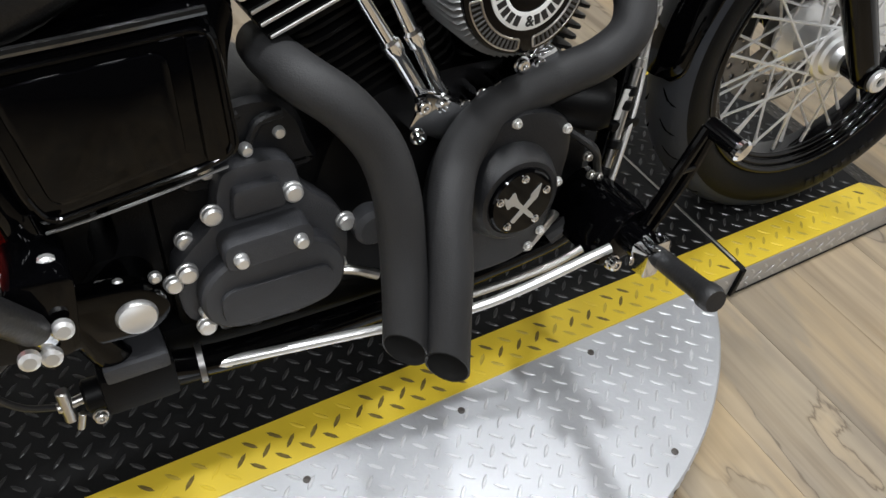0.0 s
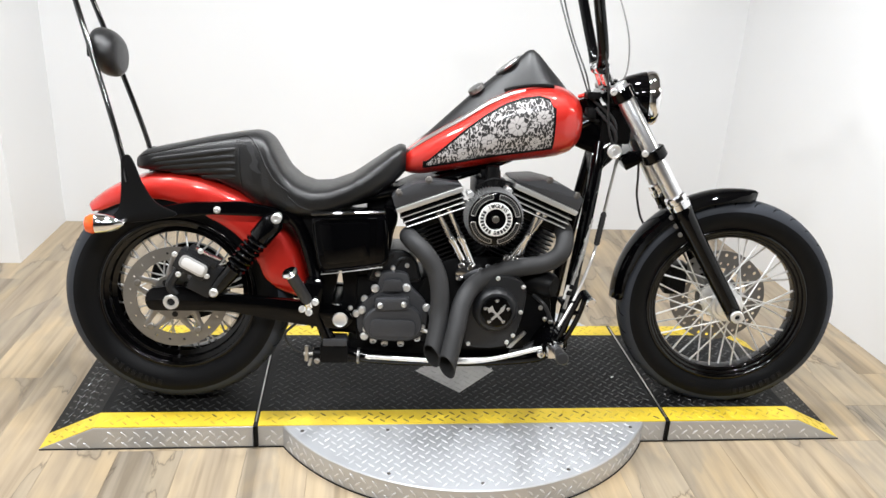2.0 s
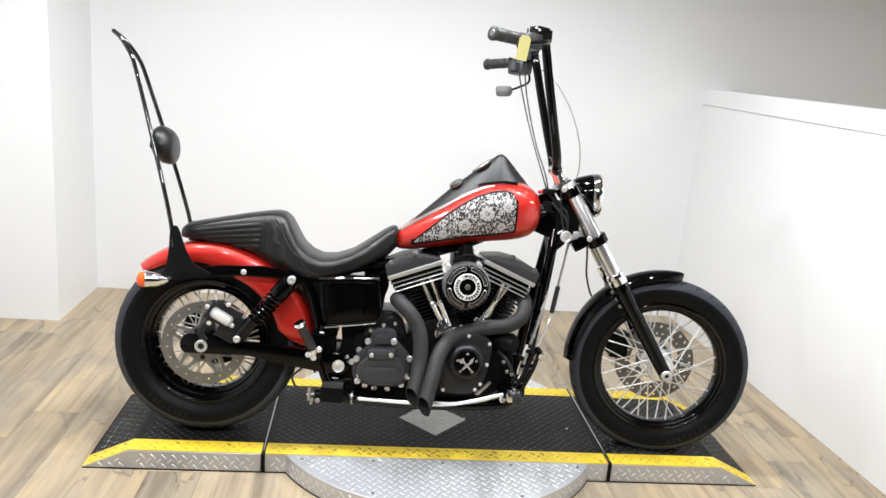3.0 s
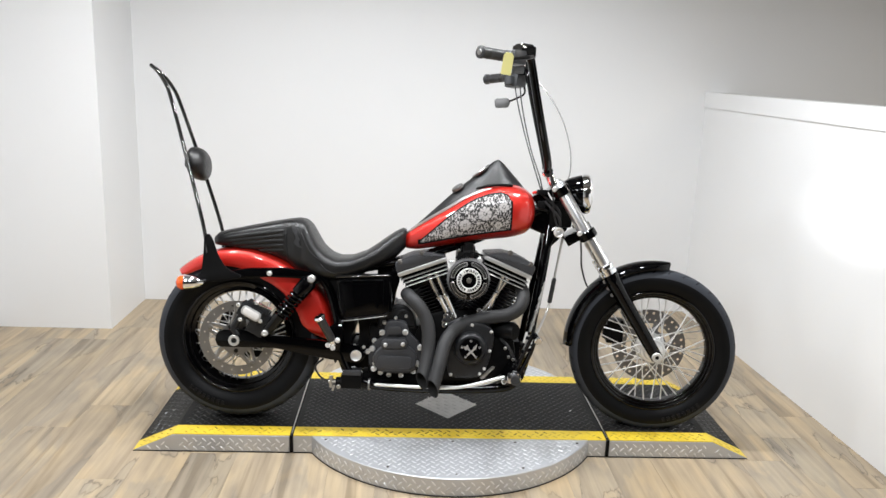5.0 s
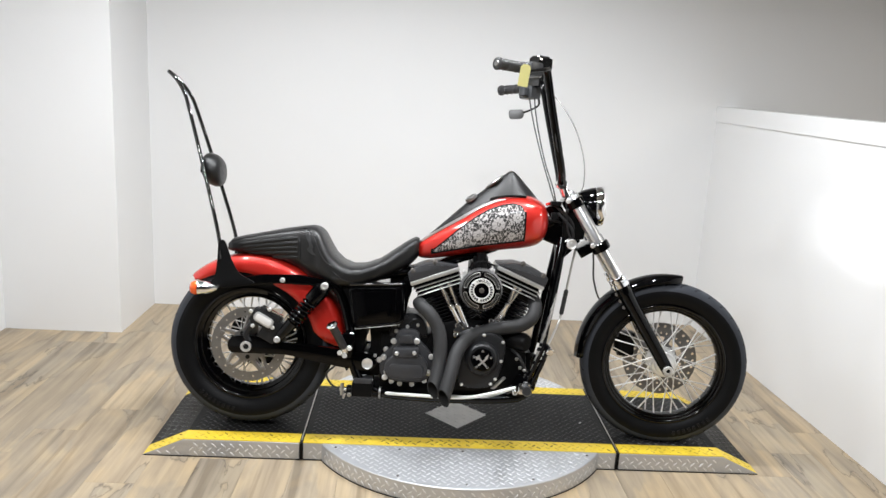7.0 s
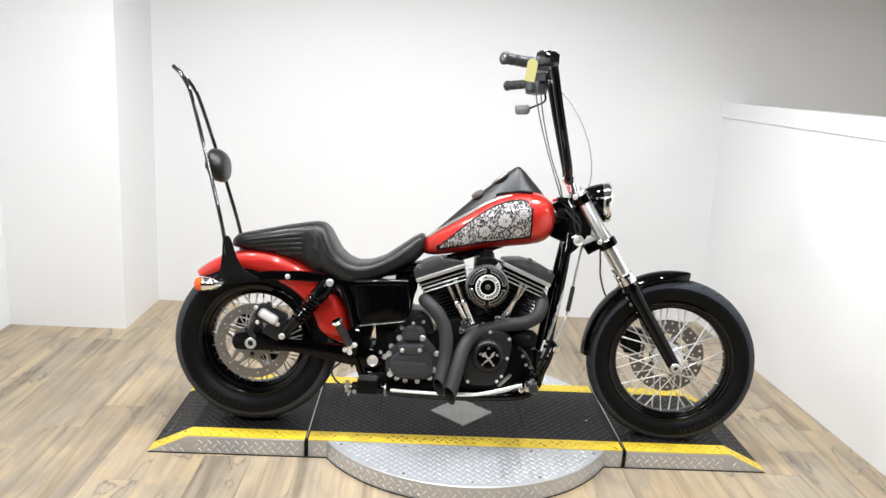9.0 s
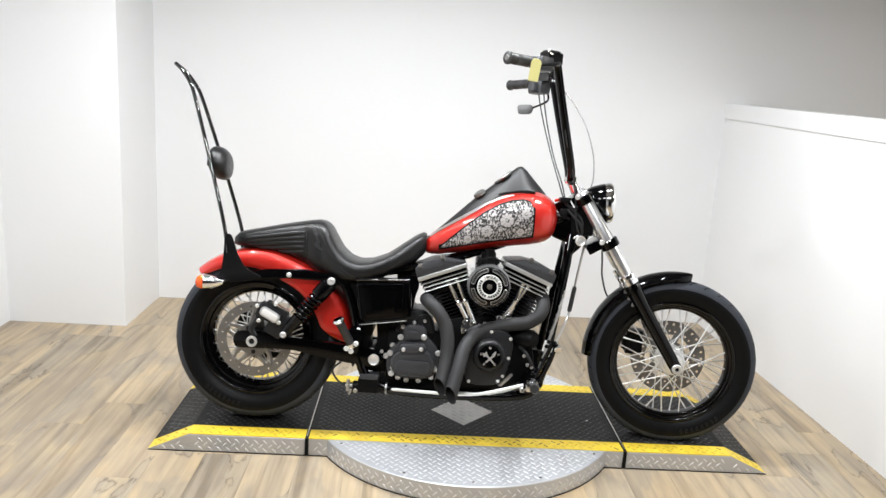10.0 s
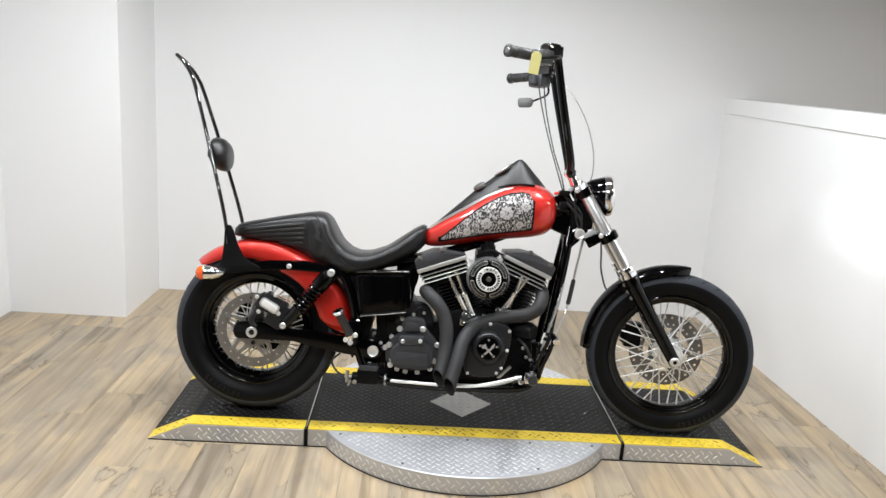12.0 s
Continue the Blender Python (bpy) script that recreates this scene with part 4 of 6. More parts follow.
rod(bm, (-0.34, -0.12, 0.285), (-0.34, 0.12, 0.285), 0.03, seg=20)
swing = part("swingarm", bm, GLOSS, bike, "gloss black swingarm")
bm = lathe(B(), [(0, 0.021), (0.005, 0.0215), (0.007, 0.020), (0.007, 0.0115), (0.001, 0.0105)], (RX, -0.138, RZ), (0, -1, 0), 28)
part("axle_socket", lathe(B(), [(0.0015, 0.0112), (0.0015, 0)], (RX, -0.138, RZ), (0, -1, 0), 12), GAP_SHADE, swing)
part("axle_nut", bm, BOLT, swing, "round steel axle nut")
bm = lathe(B(), [(0, 0), (0, 0.021), (0.014, 0.022), (0.019, 0.0195), (0.0175, 0.017), (0.0175, 0)], (-0.343, -0.125, 0.281), (0, -1, 0), 32)
part("pivot_cap", bm, BOLT, swing, "polished round pivot cap")

for s in SIDES:
    top, bot = V(-0.513, s * 0.168, 0.580), V(-0.686, s * 0.163, 0.366)
    d = (bot - top).normalized()
    L = (bot - top).length
    body = part("shock_absorber", lathe(B(), [(0.0, 0), (0.0, 0.018), (0.015, 0.028), (0.02, 0.031), (0.078, 0.0315), (0.084, 0.027), (0.090, 0.016), (L - 0.088, 0.016), (L - 0.086, 0.027), (L - 0.078, 0.024), (L - 0.02, 0.0195), (L, 0.016), (L, 0)], top, d, 28, (0, 1, 0)), GLOSS, bike, "gloss black rear shock absorber")
    line = []
    u = d.cross(V(0, 1, 0)).normalized()
    w = d.cross(u)
    for i in range(61):
        t = i / 60
        a = t * 2 * math.pi * 6.1
        line.append(top + d * (0.086 + (L - 0.175) * t) + (u * math.cos(a) + w * math.sin(a)) * 0.0265)
    part("coil_spring", tube(B(), line, 0.0052, 8, 1), GLOSS, body)
    part("mount_bolt", lathe(B(), [(-0.03, 0.010), (0.0, 0.0135), (0.018, 0.014), (0.022, 0.011), (0.022, 0.006), (0.018, 0.005), (0.018, 0)], top + V(0, s * 0.016, 0), (0, s, 0), 20), BOLT, body)
    part("mount_bolt", lathe(B(), [(-0.03, 0.010), (0.0, 0.0115), (0.018, 0.012), (0.022, 0.009), (0.022, 0.005), (0.018, 0.004), (0.018, 0)], bot + V(0, s * 0.006, 0), (0, s, 0), 20), BOLT, body)

bm = B()
tilt = Matrix.Translation((-0.750, 0, 0.435)) @ Matrix.Rotation(radians(28), 4, "Y")
box(bm, (-0.047, -0.164, -0.026), (0.047, -0.100, 0.030), 0.011, tilt)
box(bm, (-0.030, -0.158, 0.020), (0.060, -0.104, 0.044), 0.007, tilt)
box(bm, (0.012, -0.152, -0.066), (0.082, -0.108, 0.026), 0.010, tilt)
tube(bm, [(-0.79, -0.13, 0.42), (-0.815, -0.13, 0.375), (-0.80, -0.13, 0.345)], 0.014, 10)
caliper = part("rear_brake_caliper", bm, CAMBLACK, bike, "black rear brake caliper")
bm = B()
plate(bm, [(x * math.cos(-0.5) - z * math.sin(-0.5) - 0.742, x * math.sin(-0.5) + z * math.cos(-0.5) + 0.437) for x, z in rounded([(-0.040, -0.019), (0.040, -0.019), (0.040, 0.019), (-0.040, 0.019)], 0.018)], -0.166, -0.171, 0.002)
badge_plate = part("caliper_badge", bm, BADGE, caliper, "pale oval plate on the caliper")
bm = B()
plate(bm, [(x * math.cos(-0.5) - z * math.sin(-0.5) - 0.742, x * math.sin(-0.5) + z * math.cos(-0.5) + 0.437) for x, z in rounded([(-0.033, -0.013), (0.033, -0.013), (0.033, 0.013), (-0.033, 0.013)], 0.012)], -0.170, -0.1725, 0.001)
part("badge_inlay", bm, WORNWHITE, badge_plate)
bm = B()
tube(bm, [(-0.735, -0.16, 0.485), (-0.70, -0.155, 0.465), (-0.67, -0.15, 0.452)], 0.0035, 8, 3)
for cx, cz in ((-0.792, 0.468), (-0.708, 0.408), (-0.784, 0.412), (-0.722, 0.478)):
    part("caliper_bolt", bolt(B(), (cx, -0.162, cz), 0.0065, 0.008), BOLT, caliper)
part("caliper_hose", bm, CHROME, caliper)

# ---- rear turn signals and tail
for s in SIDES:
    c, d = V(-0.985, s * 0.165, 0.548), V(-1, s * 0.10, -0.02).normalized()
    bm = lathe(B(), [(-0.062, 0), (-0.060, 0.006), (-0.045, 0.016), (-0.02, 0.025), (0.006, 0.0285), (0.010, 0.0285), (0.012, 0.026), (0.012, 0)], c, d, 28)
    sig = part("turn_signal", bm, CHROME, bike, "chrome bullet rear turn signal")
    part("lens", lathe(B(), [(0.0, 0), (0.0, 0.0262), (0.010, 0.0265), (0.022, 0.021), (0.028, 0.010), (0.029, 0)], c + d * 0.0125, d, 28), AMBER, sig, "orange lens")
    part("stalk", rod(B(), c - d * 0.045, (-0.925, s * 0.13, 0.556), 0.006), CHROME, sig)
bm = B()
rings = []
for i in range(9):
    a = radians(130 + 5.5 * i / 8)
    rings.append([bm.verts.new((RX + (0.350 + 0.005 * math.sin(math.pi * k / 10)) * math.cos(a), -0.05 + 0.1 * k / 10, RZ + (0.350 + 0.005 * math.sin(math.pi * k / 10)) * math.sin(a))) for k in range(11)])
skin(bm, rings, False, False)
bmesh.ops.solidify(bm, geom=bm.faces[:], thickness=0.01)
part("tail_light", bm, REDLENS, bike, "low red tail light on the mudguard")

# ---- battery box and oil tank
bm = B()
plate(bm, rounded([(-0.428, 0.580), (-0.216, 0.592), (-0.212, 0.545), (-0.208, 0.452), (-0.240, 0.440), (-0.398, 0.418), (-0.412, 0.45)], 0.022), -0.152, 0.14, 0.010)
boxm = part("battery_box", bm, GLOSS, bike, "gloss black battery box cover")
edge = [(x, -0.1515, z) for x, z in rounded([(-0.420, 0.572), (-0.224, 0.583), (-0.220, 0.545), (-0.217, 0.458), (-0.244, 0.448), (-0.392, 0.427), (-0.404, 0.455)], 0.02)]
part("cover_bead", tube(B(), edge + [edge[0]], 0.0036, 10, 1), GLOSS, boxm)
bm = B()
plate(bm, rounded([(-0.405, 0.562), (-0.262, 0.570), (-0.262, 0.462), (-0.385, 0.442)], 0.016), -0.150, -0.157, 0.004)
part("cover_panel", bm, GLOSS, boxm)
bm = tube(B(), [(-0.425, -0.145, 0.585), (-0.33, -0.152, 0.592), (-0.222, -0.148, 0.597)], 0.0045, 8, 4)
part("top_edge_trim", bm, BLACKCHROME, boxm)
part("lower_edge_trim", tube(B(), [(-0.398, -0.150, 0.416), (-0.32, -0.154, 0.427), (-0.225, -0.150, 0.441)], 0.0017, 8, 3), DARKSTEEL, boxm)
part("box_strap", box(B(), (-0.245, -0.158, 0.455), (-0.226, -0.148, 0.578), 0.003), GLOSS, boxm)
bm = B()
plate(bm, smooth_outline([(-0.225, 0.60), (-0.192, 0.60), (-0.186, 0.565), (-0.196, 0.53), (-0.204, 0.48), (-0.215, 0.46), (-0.220, 0.53)], 4), -0.10, 0.08, 0.006)
part("intake_bracket", bm, GLOSS, bike)

bm = box(B(), (-0.275, -0.045, 0.575), (-0.150, 0.06, 0.655), 0.015)
rod(bm, (-0.20, -0.07, 0.60), (-0.20, 0.07, 0.60), 0.022, seg=18)
part("top_engine_mount", bm, SATIN, bike, "black mount between seat and rear cylinder")

# dark inner parts between box, gearbox and mudguard
bm = B()
plate(bm, smooth_outline([(-0.49, 0.585), (-0.42, 0.60), (-0.395, 0.50), (-0.40, 0.40), (-0.41, 0.30), (-0.425, 0.24), (-0.44, 0.30), (-0.43, 0.42), (-0.45, 0.52)], 4), -0.105, 0.105, 0.006)
part("inner_mudguard", bm, SATIN, bike, "black inner mudguard and rear engine mount")
bm = B()
box(bm, (-0.41, -0.075, 0.22), (-0.27, 0.10, 0.295), 0.015)
plate(bm, rounded([(-0.42, 0.28), (-0.40, 0.28), (-0.366, 0.318), (-0.367, 0.345), (-0.356, 0.372), (-0.357, 0.43), (-0.42, 0.43)], 0.008), -0.075, 0.10, 0.004)
plate(bm, rounded([(-0.25, 0.28), (-0.40, 0.28), (-0.366, 0.316), (-0.346, 0.316), (-0.338, 0.335), (-0.339, 0.372), (-0.347, 0.43), (-0.25, 0.43)], 0.006), -0.075, 0.10, 0.004)
rod(bm, (-0.30, -0.05, 0.40), (-0.20, -0.05, 0.44), 0.03, seg=18)
part("starter_motor", bm, SATIN, bike)

# ---- engine
bm = B()
plate(bm, smooth_outline([(-0.10, 0.20), (0.05, 0.175), (0.22, 0.19), (0.275, 0.25), (0.265, 0.37), (0.21, 0.44), (0.13, 0.465), (0.02, 0.465), (-0.07, 0.44), (-0.12, 0.36), (-0.13, 0.26)], 5), -0.098, 0.12, 0.012)
box(bm, (-0.30, -0.09, 0.195), (-0.08, 0.12, 0.40), 0.02)
crankcase = part("crankcase", bm, SATIN, bike, "wrinkle black engine crankcase")
bm = B()
plate(bm, smooth_outline([(-0.262, 0.38), (-0.256, 0.425), (-0.236, 0.458), (-0.200, 0.478), (-0.160, 0.476), (-0.132, 0.452), (-0.120, 0.415), (-0.122, 0.38)], 4), -0.094, 0.08, 0.016, 3)
gear_top = part("gearbox_top", bm, CAMBLACK, crankcase, "domed black gearbox casting")
for pts in ([(-0.236, -0.096, 0.420), (-0.222, -0.097, 0.452), (-0.196, -0.095, 0.466)], [(-0.190, -0.096, 0.430), (-0.176, -0.097, 0.452), (-0.150, -0.096, 0.456)], [(-0.205, -0.08, 0.474), (-0.200, 0.0, 0.480), (-0.200, 0.06, 0.479)]):
    part("cast_rib", tube(B(), pts, 0.006, 10, 4), CAMBLACK, gear_top)
bm = B()
box(bm, (-0.325, -0.09, 0.150), (0.16, 0.09, 0.205), 0.015)
part("oil_pan", bm, SATIN, bike, "black oil pan under the engine")


def turned(apex, deg):
    return Matrix.Translation((apex[0], 0, apex[1])) @ Matrix.Rotation(radians(deg), 4, "Y")


def cylinder(apex, deg, flip, shift, move, turn):
    """One finned cylinder with its head and rocker box; built upright, then tilted."""
    m = turned(apex, deg)
    bm = B()
    rod(bm, (0, 0.0, 0.13), (0, 0.0, 0.34), 0.058, seg=28)
    cyl = part("cylinder", moved(bm, m), SATIN, bike, "black finned engine cylinder")
    for k in range(12):
        z = 0.165 + 0.0135 * k
        bm = B()
        o = rounded([(-0.088, -0.088), (0.088, -0.088), (0.092, 0.09), (-0.092, 0.09)], 0.04, 4)
        lo = [bm.verts.new((x, y, z)) for x, y in o]
        hi = [bm.verts.new((x, y, z + 0.0045)) for x, y in o]
        skin(bm, [lo, hi], True)
        part("fin", moved(bm, m), SATIN, cyl)
    m = Matrix.Translation((move[0], 0, move[1])) @ m @ Matrix.Translation((0, 0, 0.39)) @ Matrix.Rotation(radians(turn), 4, "Y") @ Matrix.Translation((0, 0, -0.39))
    head = B()
    plate(head, rounded([(-0.078 + shift, 0.325), (0.078 + shift, 0.325), (0.092 + shift, 0.394), (-0.092 + shift, 0.394)], 0.01), -0.098, 0.10, 0.006)
    head = part("cylinder_head", moved(head, m), SATIN, bike, "black cylinder head with bright-edged fins")
    for k in range(1, 4):
        z = 0.331 + 0.0150 * k
        e = 0.086 + 0.003 * k
        bm = B()
        plate(bm, rounded([(-e + shift, z), (e + shift, z), (e + shift, z + 0.0065), (-e + shift, z + 0.0065)], 0.002, 2), -0.124, 0.1, 0.001, 1)
        part("fin", moved(bm, m), SATIN, head)
        bm = B()
        plate(bm, rounded([(-e + shift + 0.002, z + 0.0015), (e + shift - 0.002, z + 0.0015), (e + shift - 0.002, z + 0.005), (-e + shift + 0.002, z + 0.005)], 0.001, 2), -0.124, -0.1265, 0.0006, 1)
        part("bright_edge", moved(bm, m), ALU, head, "machined bright fin edge")
    bm = B()
    plate(bm, rounded([(-0.098 + shift, 0.394), (0.098 + shift, 0.394), (0.100 + shift, 0.409), (-0.100 + shift, 0.409)], 0.004, 2), -0.130, 0.105, 0.002)
    part("rocker_base", moved(bm, m), ALU, head, "machined silver rocker box base")
    bm = B()
    f = flip
    plate(bm, rounded([(-f * 0.100 + shift, 0.410), (f * 0.098 + shift, 0.410), (f * 0.097 + shift, 0.416), (f * 0.032 + shift, 0.449), (-f * 0.022 + shift, 0.459), (-f * 0.072 + shift, 0.456), (-f * 0.098 + shift, 0.446)], 0.006), -0.127, 0.10, 0.004)
    cover = part("rocker_cover", moved(bm, m), WRINKLE, bike, "wrinkle black rocker box cover")
    for bx, bz in ((-f * 0.075, 0.448), (f * 0.015, 0.455)):
        bm = lathe(B(), [(0, 0.011), (0.004, 0.0105), (0.005, 0.0075), (0.011, 0.0075), (0.012, 0.0045), (0.008, 0.004), (0.008, 0)], (bx + shift, -0.122, bz), (0, -0.8, 0.35), 14)
        part("cover_bolt", moved(bm, m), SCREW, cover)
    bm = rod(B(), (f * 0.112 + shift, -0.148, 0.382), (f * 0.112 + shift, -0.09, 0.382), 0.0095, seg=18)
    part("breather_bolt", moved(bm, m), BOLT, head, "round chrome bolt beside the air cleaner")
    return m


cylinder((0.066, 0.278), -22.5, 1, -0.014, (0.003, -0.013), 2.0)
cylinder((0.090, 0.286), 22.5, -1, 0.014, (-0.024, -0.011), 0.0)

# lifter blocks and pushrod tubes
for side, base, tops in (("rear", (0.024, -0.108, 0.424), ((-0.073, -0.112, 0.594), (-0.043, -0.114, 0.608))), ("front", (0.152, -0.108, 0.448), ((0.238, -0.112, 0.600), (0.216, -0.114, 0.610)))):
    bm = box(B(), (-0.036, -0.026, -0.024), (0.036, 0.04, 0.024), 0.006, pose(*base, 0, 30 if side == "rear" else -25, 0))
    for dx, dz in ((-0.030, -0.014), (0.030, -0.008), (0.0, 0.018), (-0.024, 0.022)):
        bolt(bm, (base[0] + dx, base[1] - 0.022, base[2] + dz), 0.0085, 0.010)
    block = part("lifter_block", bm, CHROME, bike, "chrome tappet block")
    for k, t in enumerate(tops):
        b = V(base[0] + (k - 0.5) * 0.022, base[1] - 0.005, base[2] + 0.016)
        d = (Vector(t) - b).normalized()
        L = (Vector(t) - b).length
        bm = lathe(B(), [(0, 0), (0, 0.011), (0.010, 0.011), (0.012, 0.0095), (L * 0.42, 0.0105), (L * 0.44, 0.0125), (L * 0.52, 0.0125), (L * 0.54, 0.009), (L * 0.92, 0.0085), (L * 0.94, 0.010), (L, 0.010), (L, 0)], b, d, 18, (0, 1, 0))
        part("pushrod_tube", bm, CHROME, block, "chrome pushrod tube")
for x, z in ((0.055, 0.435), (0.075, 0.445), (0.098, 0.448)):
    part("case_bolt", rod(B(), (x, -0.135, z), (x, -0.09, z), 0.0075, seg=10), CHROME, crankcase)

# air cleaner
AC = V(0.079, -0.138, 0.594)
# the drum's gauze again, its colour darkened for the shade inside the slots
SLOT_GAUZE = material("shaded_filter_gauze", (0.10, 0.10, 0.10), 0.5, metal=0.5, vary=0.3, vary_scale=60)
GAUZE = material("filter_gauze", (0.26, 0.26, 0.26), 0.42, metal=0.6)
bm, rings = B(), []
for y, r0, r1 in ((-0.055, 0.070, 0.074), (-0.050, 0.0765, 0.081), (0.020, 0.0765, 0.0825), (0.032, 0.0765, 0.081), (0.036, 0.07, 0.074)):
    rings.append([bm.verts.new(AC + V(math.cos(a) * r, -y - 0.02, math.sin(a) * r)) for a, r in [(2 * math.pi * j / 128, r1 if j % 2 else r0 - 0.004) for j in range(128)]])
skin(bm, rings, True)
air = part("air_cleaner", bm, GAUZE, bike, "round pleated air cleaner with a white lettered badge")
FACE = AC.y - 0.054
bm = lathe(B(), [(-0.012, 0.070), (0.004, 0.0745), (0.008, 0.0735), (0.010, 0.070), (0.011, 0.056), (0.012, 0.050), (0.012, 0)], (AC.x, FACE, AC.z), (0, -1, 0), 72)
cover = part("cover", bm, GLOSS, air, "gloss black round cover")
for q in range(4):
    a0, a1 = radians(90 * q + 8), radians(90 * q + 82)
    r0, r1 = 0.0565, 0.0690
    pts = [(AC.x + r1 * math.cos(a0 + (a1 - a0) * i / 12), AC.z + r1 * math.sin(a0 + (a1 - a0) * i / 12)) for i in range(13)]
    pts += [(AC.x + r0 * math.cos(a1 + (a0 - a1) * i / 12), AC.z + r0 * math.sin(a1 + (a0 - a1) * i / 12)) for i in range(13)]
    loop = [(x, FACE - 0.0115 + 0.002 * (math.hypot(x - AC.x, z - AC.z) > 0.066), z) for x, z in rounded(pts, 0.004, 2)]
    part("slot_rim", tube(B(), loop + [loop[0]], 0.0012, 6, 1), STEEL, air, "bright-edged slot in the cover")
    bm = B()
    for i in range(15):
        a = a0 + (a1 - a0) * (i + 0.5) / 15
        rod(bm, (AC.x + (r0 + 0.0012) * math.cos(a), FACE - 0.0105, AC.z + (r0 + 0.0012) * math.sin(a)), (AC.x + (r1 - 0.0012) * math.cos(a), FACE - 0.0100, AC.z + (r1 - 0.0012) * math.sin(a)), 0.0015, seg=6)
    part("slot_gauze", bm, SLOT_GAUZE, air, "pleats seen in the slot, coloured darker for shade", kind="stuff")
bm = lathe(B(), [(0.0, 0.0285), (0.0, 0.0465), (0.0025, 0.0465), (0.003, 0.0455), (0.003, 0.0295), (0.0025, 0.0285)], (AC.x, FACE - 0.0115, AC.z), (0, -1, 0), 64, closed=True)
badge = part("badge_ring", bm, WHITE, air, "white ring badge with black lettering")
bm = lathe(B(), [(0, 0.010), (0.004, 0.010), (0.006, 0.008), (0.006, 0.004), (0.003, 0.003), (0.003, 0)], (AC.x, FACE - 0.0115, AC.z), (0, -1, 0), 20)
part("centre_bolt", bm, SCREW, air)


def letter(ch, size, name, parent, m, mat):
    cu = bpy.data.curves.new(name, "FONT")
    cu.body, cu.size, cu.align_x, cu.align_y, cu.extrude, cu.offset = ch, size, "CENTER", "CENTER", 0.0006, size * 0.02
    ob = new(name, cu)
    me = bpy.data.meshes.new_from_object(ob)
    bpy.data.objects.remove(ob)
    me.materials.clear()
    me.materials.append(mat)
    shared(name, me, parent, m)


def on_badge(deg, r, lift=0.0032):
    a = radians(deg)
    return Matrix.Translation((AC.x + r * math.cos(a), FACE - 0.0115 - lift, AC.z + r * math.sin(a))) @ Matrix.Rotation(radians(90), 4, "X") @ Matrix.Rotation(a - math.pi / 2, 4, "Z")


INK = material("black_print", (0.01, 0.01, 0.01), 0.5)
for ch, deg in zip("I GUNS", (120, 0, 87, 72, 57, 42)):
    if ch != " ":
        letter(ch, 0.0155, "letter", badge, on_badge(deg, 0.0375), INK)
bm = plate(B(), smooth_outline([(0, -0.0055), (0.006, 0.0015), (0.0045, 0.0055), (0, 0.003), (-0.0045, 0.0055), (-0.006, 0.0015)], 4), -0.0004, 0.0004, 0)
moved(bm, on_badge(104, 0.0375) @ Matrix.Rotation(radians(-90), 4, "X"))
part("heart_print", bm, INK, badge)
letter("&", 0.0155, "letter", badge, on_badge(270, 0.0375) @ Matrix.Rotation(math.pi, 4, "Z"), INK)
for deg in list(range(148, 258, 14)) + list(range(284, 386, 14)):
    bm = box(B(), (-0.0032, -0.0004, -0.0052), (0.0032, 0.0004, 0.0052), 0, on_badge(deg, 0.0375) @ Matrix.Rotation(radians(-90), 4, "X"))
    part("print_bar", bm, INK, badge)
bm = B()
tube(bm, [(0.03, -0.14, 0.672), (0.05, -0.155, 0.690), (0.079, -0.16, 0.700), (0.11, -0.155, 0.692), (0.13, -0.14, 0.684)], 0.004, 8)
rod(bm, (0.079, -0.10, 0.66), (0.079, -0.10, 0.73), 0.02, seg=14)
part("carburettor_bracket", bm, SATIN, bike)
bm = box(B(), (0.036, -0.085, 0.545), (0.124, 0.085, 0.690), 0.014)
rod(bm, (0.079, -0.11, 0.60), (0.079, -0.08, 0.60), 0.05, seg=24)
box(bm, (0.050, -0.07, 0.685), (0.108, 0.06, 0.715), 0.008)
part("carburettor", bm, SATIN, bike, "black carburettor behind the air cleaner")

# cam cover
bm = B()
plate(bm, smooth_outline([(0.020, 0.222), (0.075, 0.212), (0.135, 0.222), (0.164, 0.265), (0.181, 0.335), (0.183, 0.392), (0.156, 0.420), (0.105, 0.428), (0.045, 0.405), (0.012, 0.345), (0.008, 0.270)], 6), -0.115, -0.172, 0.008)
cam_cover = part("cam_cover", bm, CAMBLACK, bike, "wrinkle black cam cover")
DC = V(0.096, -0.172, 0.331)
bm = lathe(B(), [(-0.01, 0.066), (0.006, 0.064), (0.022, 0.057), (0.027, 0.052), (0.028, 0.046), (0.026, 0.044), (0.026, 0)], DC, (0, -1, 0), 56)
part("cover_dome", bm, CAMBLACK, cam_cover)
bm = lathe(B(), [(0.024, 0.043), (0.031, 0.043), (0.033, 0.041), (0.034, 0)], DC, (0, -1, 0), 56)
derby = part("timing_cover", bm, GLOSS, cam_cover, "round gloss black cover with a white emblem")
for i in range(5):
    a = radians(90 + 72 * i)
    part("cover_screw", bolt(B(), DC + V(0.034 * math.cos(a), -0.033, 0.034 * math.sin(a)), 0.0042, 0.004), CHROME, derby)
bm = B()
Y0 = DC.y - 0.0335
plate(bm, [(DC.x + x, DC.z + z) for x, z in smooth_outline([(-0.027, 0.015), (-0.021, 0.011), (-0.013, 0.019), (-0.006, 0.004), (0.016, -0.020), (0.012, -0.024), (-0.012, 0.0), (-0.022, -0.002)], 3)], Y0, Y0 - 0.001, 0)
